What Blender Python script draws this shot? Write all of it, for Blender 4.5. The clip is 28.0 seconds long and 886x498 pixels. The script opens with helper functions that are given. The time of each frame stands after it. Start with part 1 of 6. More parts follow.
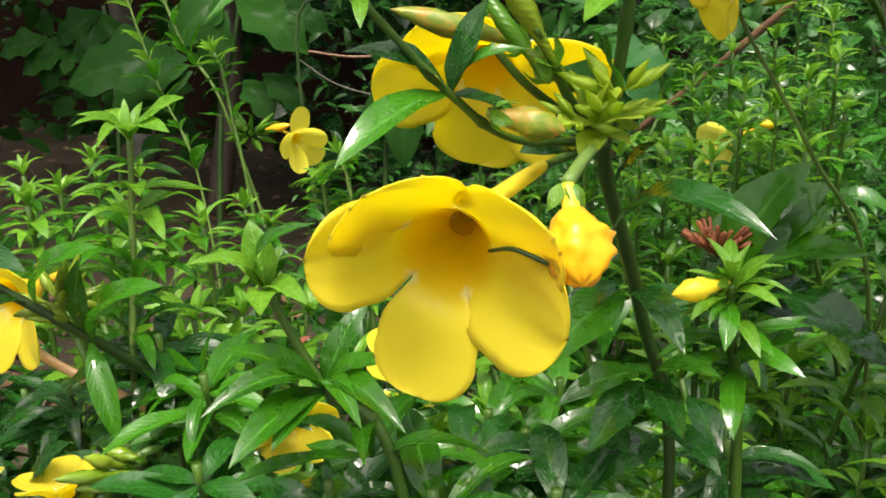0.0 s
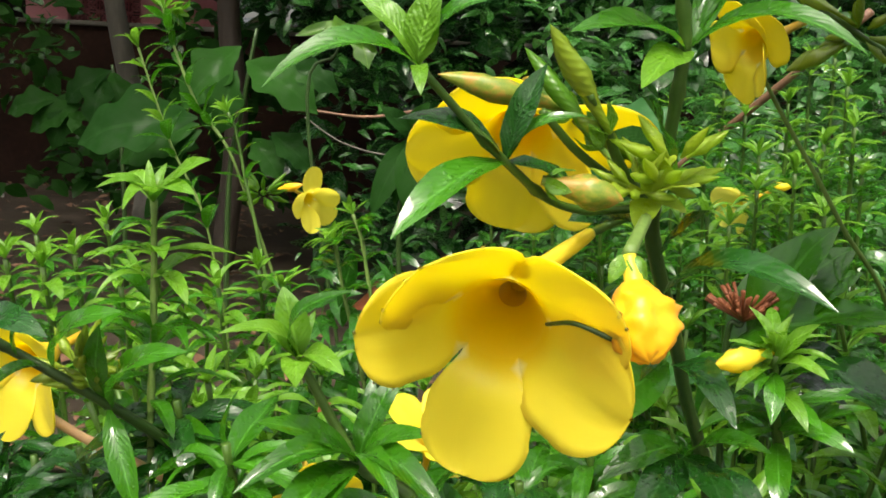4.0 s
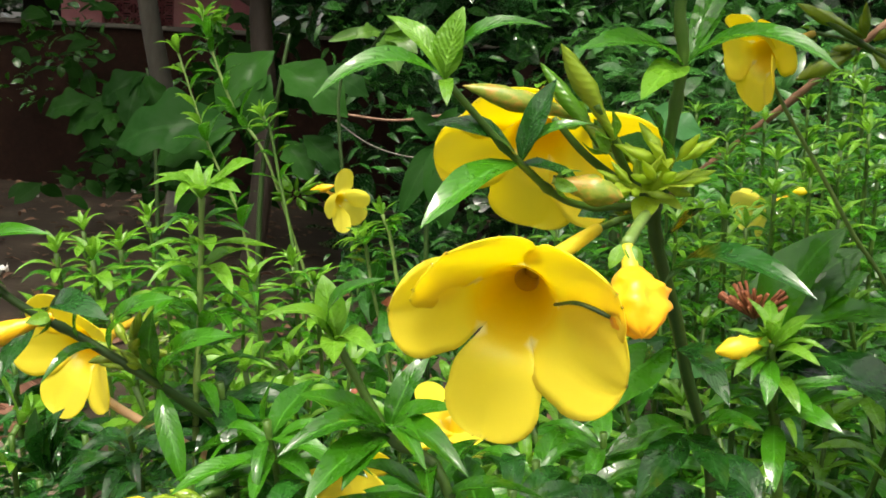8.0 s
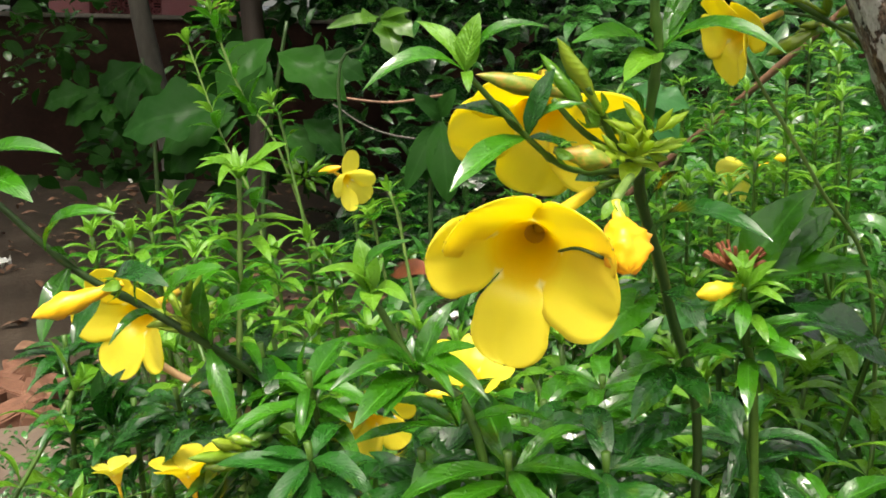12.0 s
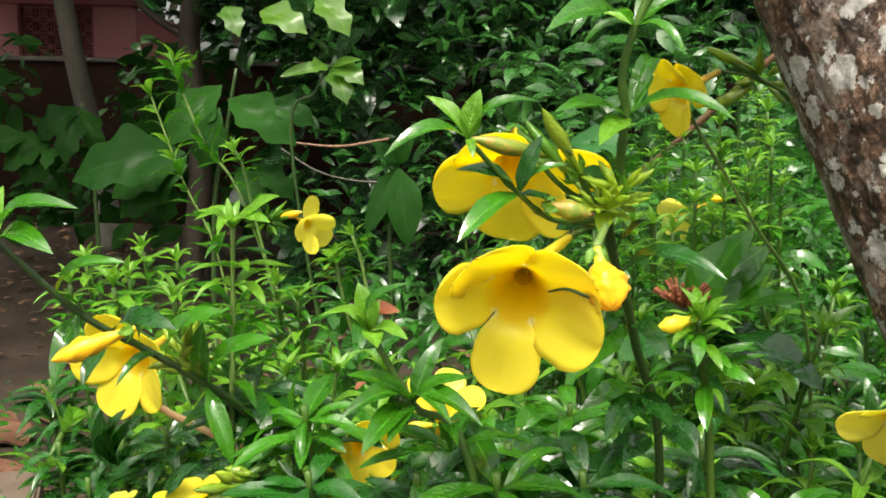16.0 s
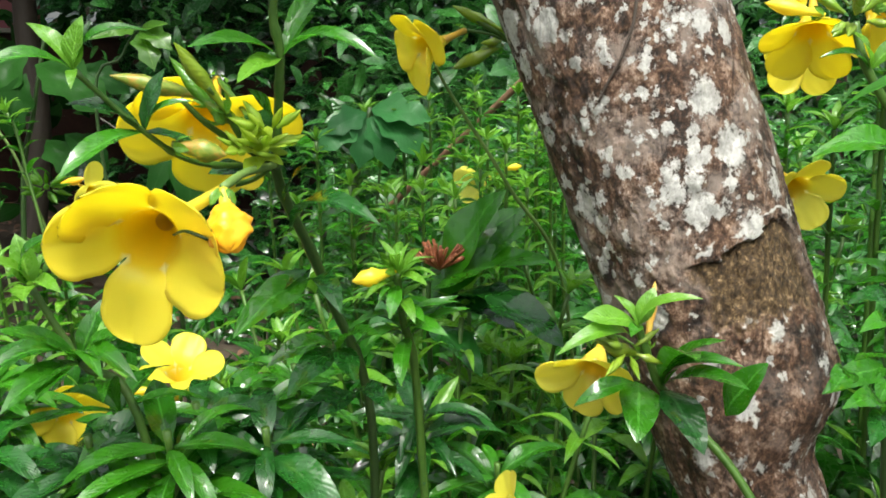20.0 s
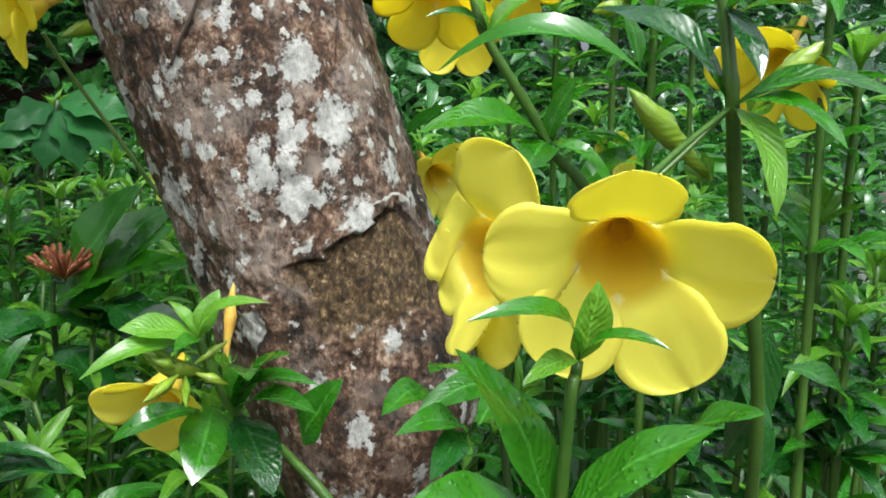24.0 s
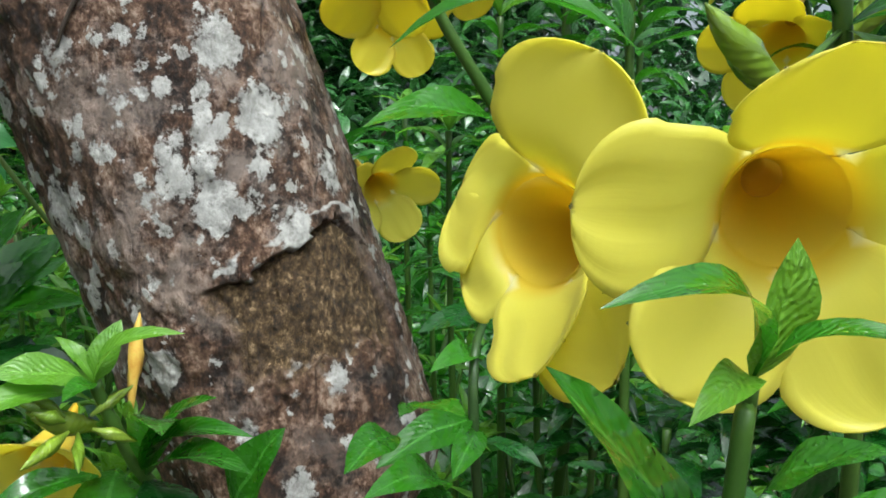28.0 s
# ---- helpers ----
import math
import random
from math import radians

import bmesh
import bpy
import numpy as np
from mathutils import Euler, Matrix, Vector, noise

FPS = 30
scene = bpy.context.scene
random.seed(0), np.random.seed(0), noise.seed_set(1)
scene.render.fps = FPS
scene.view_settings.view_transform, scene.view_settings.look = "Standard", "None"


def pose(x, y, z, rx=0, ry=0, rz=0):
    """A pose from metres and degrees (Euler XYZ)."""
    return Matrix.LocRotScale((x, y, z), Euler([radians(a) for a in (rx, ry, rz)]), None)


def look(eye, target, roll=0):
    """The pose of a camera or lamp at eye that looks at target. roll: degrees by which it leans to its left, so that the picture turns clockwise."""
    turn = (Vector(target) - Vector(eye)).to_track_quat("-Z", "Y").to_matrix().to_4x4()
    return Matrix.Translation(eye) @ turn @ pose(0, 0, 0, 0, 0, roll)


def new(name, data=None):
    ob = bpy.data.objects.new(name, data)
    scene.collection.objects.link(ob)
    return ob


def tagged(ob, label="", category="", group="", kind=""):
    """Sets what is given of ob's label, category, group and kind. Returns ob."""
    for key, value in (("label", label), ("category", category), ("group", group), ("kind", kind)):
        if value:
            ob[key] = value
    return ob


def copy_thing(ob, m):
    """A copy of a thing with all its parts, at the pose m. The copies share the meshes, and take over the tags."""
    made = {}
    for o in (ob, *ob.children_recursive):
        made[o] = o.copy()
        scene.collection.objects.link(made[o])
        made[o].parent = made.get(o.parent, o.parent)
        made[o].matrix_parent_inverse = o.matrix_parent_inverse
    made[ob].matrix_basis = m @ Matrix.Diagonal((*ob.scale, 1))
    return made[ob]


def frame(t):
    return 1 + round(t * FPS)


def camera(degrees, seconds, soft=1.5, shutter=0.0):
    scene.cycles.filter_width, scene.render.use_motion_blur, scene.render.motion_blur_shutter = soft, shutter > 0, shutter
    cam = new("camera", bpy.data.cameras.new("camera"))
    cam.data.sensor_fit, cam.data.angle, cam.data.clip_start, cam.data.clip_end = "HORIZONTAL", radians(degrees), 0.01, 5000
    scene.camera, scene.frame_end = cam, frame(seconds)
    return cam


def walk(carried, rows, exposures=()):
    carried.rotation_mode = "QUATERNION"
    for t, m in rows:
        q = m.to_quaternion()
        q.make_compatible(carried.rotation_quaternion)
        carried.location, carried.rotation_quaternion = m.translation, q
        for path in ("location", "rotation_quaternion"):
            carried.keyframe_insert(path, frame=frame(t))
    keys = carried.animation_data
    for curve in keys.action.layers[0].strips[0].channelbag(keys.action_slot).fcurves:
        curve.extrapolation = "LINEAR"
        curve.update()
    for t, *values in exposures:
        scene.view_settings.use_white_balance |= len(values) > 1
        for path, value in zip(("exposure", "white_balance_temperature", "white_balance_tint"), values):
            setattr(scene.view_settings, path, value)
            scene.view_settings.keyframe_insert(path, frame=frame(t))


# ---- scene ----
cam = camera(49.53, 28.0, soft=1.7)
PATH = [
    (0, (0.0772, 0.1041, 1.0988), (-0.0117, 2.0587, 0.6846), 2.87),
    (0.5, (0.0766, 0.1049, 1.0968), (-0.0072, 2.0602, 0.6847), 2.90),
    (1, (0.0749, 0.1023, 1.101), (-0.023, 2.0605, 0.706), 2.75),
    (1.5, (0.0735, 0.1003, 1.1032), (-0.0384, 2.0618, 0.7289), 2.62),
    (2, (0.0723, 0.0984, 1.1017), (-0.0456, 2.0624, 0.7428), 2.78),
    (2.5, (0.0705, 0.1038, 1.1023), (-0.0279, 2.0729, 0.7661), 3.19),
    (3, (0.0655, 0.1068, 1.1059), (-0.0291, 2.0819, 0.8058), 2.82),
    (3.5, (0.0602, 0.1113, 1.1032), (-0.0456, 2.0852, 0.7992), 2.90),
    (5.5, (0.0606, 0.1191, 1.0956), (0.0159, 2.1031, 0.8464), 4.65),
    (6, (0.0643, 0.1132, 1.0978), (0.0389, 2.0925, 0.8118), 3.84),
    (6.5, (0.0602, 0.1021, 1.1021), (-0.0287, 2.0776, 0.8029), 3.25),
    (7, (0.0566, 0.0887, 1.1023), (-0.0841, 2.0617, 0.8061), 3.22),
    (7.5, (0.0583, 0.0793, 1.1021), (-0.0952, 2.0528, 0.8168), 3.65),
    (8, (0.0643, 0.072, 1.1017), (-0.089, 2.0447, 0.8096), 3.45),
    (8.5, (0.0617, 0.0669, 1.1019), (-0.0674, 2.0397, 0.7995), 3.06),
    (9, (0.0571, 0.0611, 1.1034), (-0.1, 2.0245, 0.7564), 1.91),
    (9.5, (0.0518, 0.0499, 1.1059), (-0.1364, 2.009, 0.7504), 1.33),
    (10, (0.0469, 0.0424, 1.1066), (-0.1088, 2.0071, 0.7662), 1.69),
    (10.5, (0.0467, 0.0309, 1.1067), (-0.1068, 1.9963, 0.769), 1.93),
    (11, (0.0519, 0.0116, 1.1084), (-0.1019, 1.9776, 0.7753), 1.80),
    (11.5, (0.0551, 0.009, 1.1058), (-0.085, 1.9769, 0.778), 1.95),
    (12, (0.0583, -0.0053, 1.1042), (-0.0824, 1.9619, 0.7715), 1.64),
    (12.5, (0.0613, -0.0113, 1.1051), (-0.0615, 1.9604, 0.7935), 0.92),
    (13, (0.0604, -0.0189, 1.1103), (-0.0632, 1.9568, 0.8255), 0.60),
    (13.5, (0.0578, -0.0223, 1.1123), (-0.043, 1.9569, 0.8423), 0.62),
    (15.5, (0.0271, -0.0599, 1.1093), (0.0019, 1.9227, 0.8475), 1.56),
    (16, (0.0292, -0.0653, 1.1151), (0.0191, 1.9191, 0.8658), 1.31),
    (16.5, (0.0334, -0.0653, 1.1174), (0.0332, 1.9212, 0.8848), 1.26),
    (17, (0.0363, -0.0661, 1.1145), (0.0188, 1.9181, 0.8643), 1.34),
    (17.5, (0.0386, -0.0635, 1.1109), (0.0167, 1.9193, 0.8501), 1.33),
    (18, (0.05, -0.0634, 1.1109), (0.0463, 1.9193, 0.8486), 1.31),
    (18.5, (0.0676, -0.0609, 1.107), (0.0925, 1.9209, 0.8387), 1.49),
    (19, (0.0867, -0.0613, 1.1018), (0.1504, 1.9178, 0.8205), 1.89),
    (19.5, (0.1138, -0.0589, 1.1), (0.2673, 1.9159, 0.8232), 2.02),
    (20, (0.145, -0.0556, 1.0981), (0.3985, 1.9082, 0.8164), 2.09),
    (20.5, (0.1826, -0.0596, 1.1004), (0.5243, 1.8918, 0.826), 2.91),
    (21, (0.2145, -0.0608, 1.1025), (0.63, 1.8785, 0.8445), 3.42),
    (21.5, (0.235, -0.0582, 1.107), (0.7276, 1.8668, 0.8797), 3.18),
    (22, (0.2504, -0.0527, 1.1057), (0.7779, 1.867, 0.9153), 2.99),
    (22.5, (0.2623, -0.0415, 1.0939), (0.8396, 1.864, 0.9046), 3.61),
    (24.5, (0.3053, 0.0417, 1.0716), (0.9539, 1.9186, 0.8336), 2.73),
    (25, (0.3052, 0.0527, 1.0622), (0.946, 1.9379, 0.8737), 2.63),
    (25.5, (0.3093, 0.0701, 1.056), (0.9611, 1.9513, 0.8662), 2.60),
    (26, (0.3156, 0.0903, 1.0534), (1.0302, 1.9514, 0.8928), 2.38),
    (26.5, (0.3164, 0.0981, 1.0537), (1.062, 1.9467, 0.8903), 1.67),
    (27, (0.3138, 0.1042, 1.0546), (1.0646, 1.9514, 0.8996), 1.87),
    (27.5, (0.3112, 0.1092, 1.0521), (1.0831, 1.9476, 0.8959), 2.16),
    (28, (0.3096, 0.1138, 1.0541), (1.1307, 1.9323, 0.9175), 1.89),
]
walk(cam, [(t, look(eye, target, roll)) for t, eye, target, roll in PATH], exposures=[(0.0, 1.00, 7150, 7), (6.0, 1.10, 7150, 7), (17.0, 1.21, 7050, 6), (21.0, 1.16, 6250, 2), (25.0, 0.86, 6050, 2), (28.0, 0.70, 5950, 2)])

# ---- light: an overcast, wet day ----
sky = bpy.data.worlds.new("sky")
scene.world = sky
sky.use_nodes = True
sky_nodes, sky_links = sky.node_tree.nodes, sky.node_tree.links
sky_tex = sky_nodes.new("ShaderNodeTexSky")
sky_tex.sky_type, sky_tex.sun_disc = "NISHITA", False
sky_tex.sun_elevation, sky_tex.sun_rotation = radians(60), radians(188)
sky_tex.air_density, sky_tex.dust_density, sky_tex.ozone_density = 1.0, 9.0, 0.4
sky_grey = sky_nodes.new("ShaderNodeHueSaturation")
sky_grey.inputs["Saturation"].default_value = 0.35
sky_links.new(sky_tex.outputs[0], sky_grey.inputs["Color"])
sky_links.new(sky_grey.outputs[0], sky_nodes["Background"].inputs["Color"])
sky_nodes["Background"].inputs["Strength"].default_value = 0.15
sun = new("sun", bpy.data.lights.new("sun", "SUN"))
sun.data.energy, sun.data.angle, sun.data.color = 1.5, radians(18), (1.0, 0.97, 0.92)
sun.matrix_world = look((0, 0, 8), (0.65, 4.6, 0.0))


# ---- materials ----
def material(name):
    mat = bpy.data.materials.new(name)
    mat.use_nodes = True
    tree = mat.node_tree
    return mat, tree.nodes, tree.links, tree.nodes["Principled BSDF"]


def ramp(nodes, stops):
    node = nodes.new("ShaderNodeValToRGB")
    while len(node.color_ramp.elements) < len(stops):
        node.color_ramp.elements.new(0.5)
    for e, (at, c) in zip(node.color_ramp.elements, stops):
        e.position, e.color = at, (*c, 1) if len(c) == 3 else c
    return node


def noise_node(nodes, links, coord, scale, detail=4.0, rough=0.55):
    node = nodes.new("ShaderNodeTexNoise")
    node.inputs["Scale"].default_value, node.inputs["Detail"].default_value = scale, detail
    node.inputs["Roughness"].default_value = rough
    links.new(coord, node.inputs["Vector"])
    return node


def math_node(nodes, links, op, a, b=None):
    node = nodes.new("ShaderNodeMath")
    node.operation = op
    for slot, v in zip(node.inputs, (a, b)):
        if v is None:
            continue
        if isinstance(v, (int, float)):
            slot.default_value = v
        else:
            links.new(v, slot)
    return node.outputs[0]


def mix_node(nodes, links, fac, a, b, mode="MIX"):
    node = nodes.new("ShaderNodeMix")
    node.data_type, node.blend_type = "RGBA", mode
    for slot, v in ((node.inputs[0], fac), (node.inputs[6], a), (node.inputs[7], b)):
        if isinstance(v, (int, float)):
            slot.default_value = v
        elif isinstance(v, tuple):
            slot.default_value = (*v, 1)
        else:
            links.new(v, slot)
    return node.outputs[2]


def leaf_material(name, dark, light, rough=0.22, glow=0.3, wet=0.5, rib=0.5, island=False, spec=0.5):
    """Wet leaf: two greens, a pale midrib and side veins, beads of water in the relief, light through the blade."""
    mat, nodes, links, bsdf = material(name)
    coord = nodes.new("ShaderNodeTexCoord")
    sep = nodes.new("ShaderNodeSeparateXYZ")
    links.new(coord.outputs["UV"], sep.inputs[0])
    if island:
        rand = nodes.new("ShaderNodeNewGeometry").outputs["Random Per Island"]
    else:
        rand = nodes.new("ShaderNodeObjectInfo").outputs["Random"]
    patch = noise_node(nodes, links, coord.outputs["Object"], 3.0 if not island else 9.0, 3)
    tone = math_node(nodes, links, "ADD", math_node(nodes, links, "MULTIPLY", rand, 0.7), math_node(nodes, links, "MULTIPLY", patch.outputs["Fac"], 0.45))
    tone = math_node(nodes, links, "SUBTRACT", tone, 0.08)
    base = mix_node(nodes, links, tone, dark, light)
    across = math_node(nodes, links, "ABSOLUTE", math_node(nodes, links, "SUBTRACT", sep.outputs[0], 0.5))
    midrib = math_node(nodes, links, "LESS_THAN", across, 0.035)
    slant = math_node(nodes, links, "ADD", math_node(nodes, links, "MULTIPLY", sep.outputs[1], 70.0), math_node(nodes, links, "MULTIPLY", across, -38.0))
    vein = math_node(nodes, links, "SINE", slant)
    pale = tuple(min(1.0, c * 1.5 + 0.03) for c in light)
    base = mix_node(nodes, links, math_node(nodes, links, "MULTIPLY", midrib, rib), base, pale)
    links.new(base, bsdf.inputs["Base Color"])
    streak = noise_node(nodes, links, coord.outputs["Object"], 7.0 if not island else 60.0, 2)
    shine = nodes.new("ShaderNodeMapRange")
    links.new(streak.outputs["Fac"], shine.inputs[0])
    shine.inputs[1].default_value, shine.inputs[2].default_value = 0.35, 0.7
    shine.inputs[3].default_value, shine.inputs[4].default_value = rough * 0.55, rough * 1.7
    links.new(shine.outputs[0], bsdf.inputs["Roughness"])
    bsdf.inputs["Coat Weight"].default_value, bsdf.inputs["Coat Roughness"].default_value = wet, 0.035
    bsdf.inputs["Specular IOR Level"].default_value = spec
    drops = nodes.new("ShaderNodeTexVoronoi")
    drops.inputs["Scale"].default_value = 26.0 if not island else 330.0
    links.new(coord.outputs["Object"], drops.inputs["Vector"])
    pick = nodes.new("ShaderNodeSeparateColor")
    links.new(drops.outputs["Color"], pick.inputs[0])
    bead = math_node(nodes, links, "MAXIMUM", math_node(nodes, links, "SUBTRACT", math_node(nodes, links, "MULTIPLY", pick.outputs[0], 0.55), drops.outputs["Distance"]), 0.0)
    rise = math_node(nodes, links, "ADD", math_node(nodes, links, "MULTIPLY", vein, 0.07), math_node(nodes, links, "MULTIPLY", bead, 1.3 * wet))
    rise = math_node(nodes, links, "ADD", rise, math_node(nodes, links, "MULTIPLY", patch.outputs["Fac"], 0.8))
    pucker = noise_node(nodes, links, coord.outputs["Object"], 7.0 if not island else 130.0, 2)
    rise = math_node(nodes, links, "ADD", rise, math_node(nodes, links, "MULTIPLY", pucker.outputs["Fac"], 0.9))
    rise = math_node(nodes, links, "SUBTRACT", rise, math_node(nodes, links, "MULTIPLY", midrib, 0.4))
    bump = nodes.new("ShaderNodeBump")
    bump.inputs["Strength"].default_value, bump.inputs["Distance"].default_value = 0.9, 0.0012
    links.new(rise, bump.inputs["Height"])
    links.new(bump.outputs[0], bsdf.inputs["Normal"])
    trans = nodes.new("ShaderNodeBsdfTranslucent")
    links.new(mix_node(nodes, links, 0.5, base, tuple(min(1.0, c * 1.6) for c in light)), trans.inputs["Color"])
    blend = nodes.new("ShaderNodeMixShader")
    blend.inputs[0].default_value = glow
    links.new(bsdf.outputs[0], blend.inputs[1])
    links.new(trans.outputs[0], blend.inputs[2])
    links.new(blend.outputs[0], nodes["Material Output"].inputs[0])
    return mat


def petal_material(name, tip, throat, glow=0.66, marks=0.85):
    """Yellow petal: orange towards the throat, faint veins along the lobe, satin."""
    mat, nodes, links, bsdf = material(name)
    coord = nodes.new("ShaderNodeTexCoord")
    sep = nodes.new("ShaderNodeSeparateXYZ")
    links.new(coord.outputs["UV"], sep.inputs[0])
    warm = nodes.new("ShaderNodeMapRange")
    links.new(sep.outputs[1], warm.inputs[0])
    warm.inputs[1].default_value, warm.inputs[2].default_value = -0.16, 0.2
    warm.inputs[3].default_value, warm.inputs[4].default_value = 1.0, 0.0
    blotch = noise_node(nodes, links, coord.outputs["Object"], 60.0, 3)
    base = mix_node(nodes, links, warm.outputs[0], tip, throat)
    base = mix_node(nodes, links, math_node(nodes, links, "MULTIPLY", blotch.outputs["Fac"], 0.22), base, tuple(c * 0.72 for c in tip))
    # pale marks where neighbouring lobes meet at the mouth
    edge = math_node(nodes, links, "ABSOLUTE", math_node(nodes, links, "SUBTRACT", sep.outputs[0], 0.5))
    off_v = math_node(nodes, links, "ABSOLUTE", math_node(nodes, links, "SUBTRACT", sep.outputs[1], 0.07))
    mark = nodes.new("ShaderNodeMapRange")
    links.new(math_node(nodes, links, "ADD", math_node(nodes, links, "MULTIPLY", math_node(nodes, links, "SUBTRACT", 0.5, edge), 0.75), off_v), mark.inputs[0])
    mark.inputs[1].default_value, mark.inputs[2].default_value = 0.03, 0.13
    mark.inputs[3].default_value, mark.inputs[4].default_value = marks, 0.0
    base = mix_node(nodes, links, mark.outputs[0], base, (0.97, 0.95, 0.62))
    links.new(base, bsdf.inputs["Base Color"])
    bsdf.inputs["Roughness"].default_value = 0.34
    bsdf.inputs["Specular IOR Level"].default_value = 0.5
    bsdf.inputs["Sheen Weight"].default_value = 0.08
    fan = noise_node(nodes, links, coord.outputs["UV"], 1.0, 2)
    stretch = nodes.new("ShaderNodeMapping")
    stretch.inputs["Scale"].default_value = (26, 1.6, 1)
    links.new(coord.outputs["UV"], stretch.inputs[0])
    links.new(stretch.outputs[0], fan.inputs["Vector"])
    bump = nodes.new("ShaderNodeBump")
    bump.inputs["Strength"].default_value, bump.inputs["Distance"].default_value = 0.25, 0.0003
    links.new(fan.outputs["Fac"], bump.inputs["Height"])
    links.new(bump.outputs[0], bsdf.inputs["Normal"])
    trans = nodes.new("ShaderNodeBsdfTranslucent")
    links.new(base, trans.inputs["Color"])
    blend = nodes.new("ShaderNodeMixShader")
    blend.inputs[0].default_value = glow
    links.new(bsdf.outputs[0], blend.inputs[1])
    links.new(trans.outputs[0], blend.inputs[2])
    links.new(blend.outputs[0], nodes["Material Output"].inputs[0])
    return mat


def rough_material(name, stops, scale=8.0, rough=0.7, bump_by=0.004, fine=60.0, spec=0.4, stretch=(1, 1, 1), strength=0.6):
    """Matter with a broad and a fine variation of tone and relief."""
    mat, nodes, links, bsdf = material(name)
    coord = nodes.new("ShaderNodeTexCoord")
    turn = nodes.new("ShaderNodeMapping")
    turn.inputs["Scale"].default_value = stretch
    links.new(coord.outputs["Object"], turn.inputs[0])
    big = noise_node(nodes, links, turn.outputs[0], scale, 6, 0.6)
    small = noise_node(nodes, links, turn.outputs[0], fine, 5, 0.65)
    both = math_node(nodes, links, "ADD", math_node(nodes, links, "MULTIPLY", big.outputs["Fac"], 0.65), math_node(nodes, links, "MULTIPLY", small.outputs["Fac"], 0.35))
    tone = ramp(nodes, stops)
    links.new(both, tone.inputs[0])
    links.new(tone.outputs[0], bsdf.inputs["Base Color"])
    bsdf.inputs["Roughness"].default_value = rough
    bsdf.inputs["Specular IOR Level"].default_value = spec
    bump = nodes.new("ShaderNodeBump")
    bump.inputs["Strength"].default_value, bump.inputs["Distance"].default_value = strength, bump_by
    links.new(both, bump.inputs["Height"])
    links.new(bump.outputs[0], bsdf.inputs["Normal"])
    return mat


LEAF = leaf_material("leaf_green", (0.0135, 0.082, 0.0036), (0.048, 0.212, 0.0085), rough=0.24, glow=0.34, wet=0.85, spec=0.22)
# dark green leaves; on low shoots this colour also stands in for shade
LEAF_DARK = leaf_material("leaf_dark", (0.0065, 0.0432, 0.0058), (0.0158, 0.0936, 0.0101), rough=0.24, glow=0.18, wet=0.8, rib=0.3, spec=0.2)
LEAF_YOUNG = leaf_material("leaf_young", (0.0720, 0.2160, 0.0108), (0.1440, 0.3312, 0.0252), rough=0.3, glow=0.4, wet=0.3)
LEAF_MASS = leaf_material("leaf_mass", (0.0070, 0.0595, 0.0042), (0.0315, 0.1610, 0.0098), rough=0.25, glow=0.25, island=True)
# darker leaf copy: the shade of deep foliage is put in its colour
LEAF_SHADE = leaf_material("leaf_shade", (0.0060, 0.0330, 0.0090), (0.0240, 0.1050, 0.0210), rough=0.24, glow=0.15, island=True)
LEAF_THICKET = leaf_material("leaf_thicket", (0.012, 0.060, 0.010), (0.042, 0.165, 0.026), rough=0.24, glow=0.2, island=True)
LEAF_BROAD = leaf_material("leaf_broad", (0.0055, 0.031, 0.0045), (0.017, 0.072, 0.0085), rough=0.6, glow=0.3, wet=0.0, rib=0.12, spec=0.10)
LEAF_SOFT = leaf_material("leaf_soft", (0.012, 0.070, 0.018), (0.034, 0.15, 0.036), rough=0.5, glow=0.3, wet=0.05, rib=0.1, spec=0.2)
LEAF_LIME = leaf_material("leaf_lime", (0.040, 0.125, 0.007), (0.085, 0.21, 0.012), rough=0.4, glow=0.45, wet=0.2)
BRACT = leaf_material("bract_lime", (0.24, 0.40, 0.03), (0.38, 0.50, 0.05), rough=0.4, glow=0.5, wet=0.2, rib=0.2)
PETAL = petal_material("petal_yellow", (0.97, 0.87, 0.09), (0.95, 0.70, 0.015))
PETAL_PALE = petal_material("petal_pale", (0.88, 0.83, 0.14), (0.86, 0.58, 0.010), glow=0.62)
THROAT = petal_material("throat_orange", (0.72, 0.52, 0.04), (0.60, 0.36, 0.012), glow=0.14, marks=0.0)
PETAL_FURLED = petal_material("petal_furled", (0.94, 0.78, 0.05), (0.80, 0.62, 0.04), glow=0.4, marks=0.0)
PETAL_WILTED = petal_material("petal_wilted", (0.86, 0.46, 0.012), (0.90, 0.56, 0.02), glow=0.3, marks=0.0)
BUD_ORANGE = petal_material("bud_orange", (0.82, 0.46, 0.01), (0.60, 0.40, 0.03), glow=0.12, marks=0.0)
BUD_GREEN = leaf_material("bud_green", (0.13, 0.25, 0.015), (0.28, 0.38, 0.03), rough=0.35, glow=0.2, wet=0.5, rib=0.0)
BUD_PEACH = rough_material("bud_peach", [(0.40, (0.50, 0.26, 0.04)), (0.52, (0.55, 0.36, 0.07)), (0.62, (0.42, 0.34, 0.05))], 90, 0.4, 0.0006, 400)
BUD_OLD = rough_material("bud_blush", [(0.40, (0.09, 0.16, 0.015)), (0.50, (0.17, 0.20, 0.025)), (0.58, (0.30, 0.19, 0.035))], 120, 0.4, 0.0008, 500)
STEM_GREEN = rough_material("stem_green", [(0.3, (0.022, 0.065, 0.007)), (0.7, (0.060, 0.125, 0.016))], 30, 0.4, 0.0006, 240)
STEM_DARK = rough_material("stem_dark", [(0.3, (0.012, 0.034, 0.007)), (0.7, (0.034, 0.072, 0.015))], 30, 0.4, 0.0008, 240)
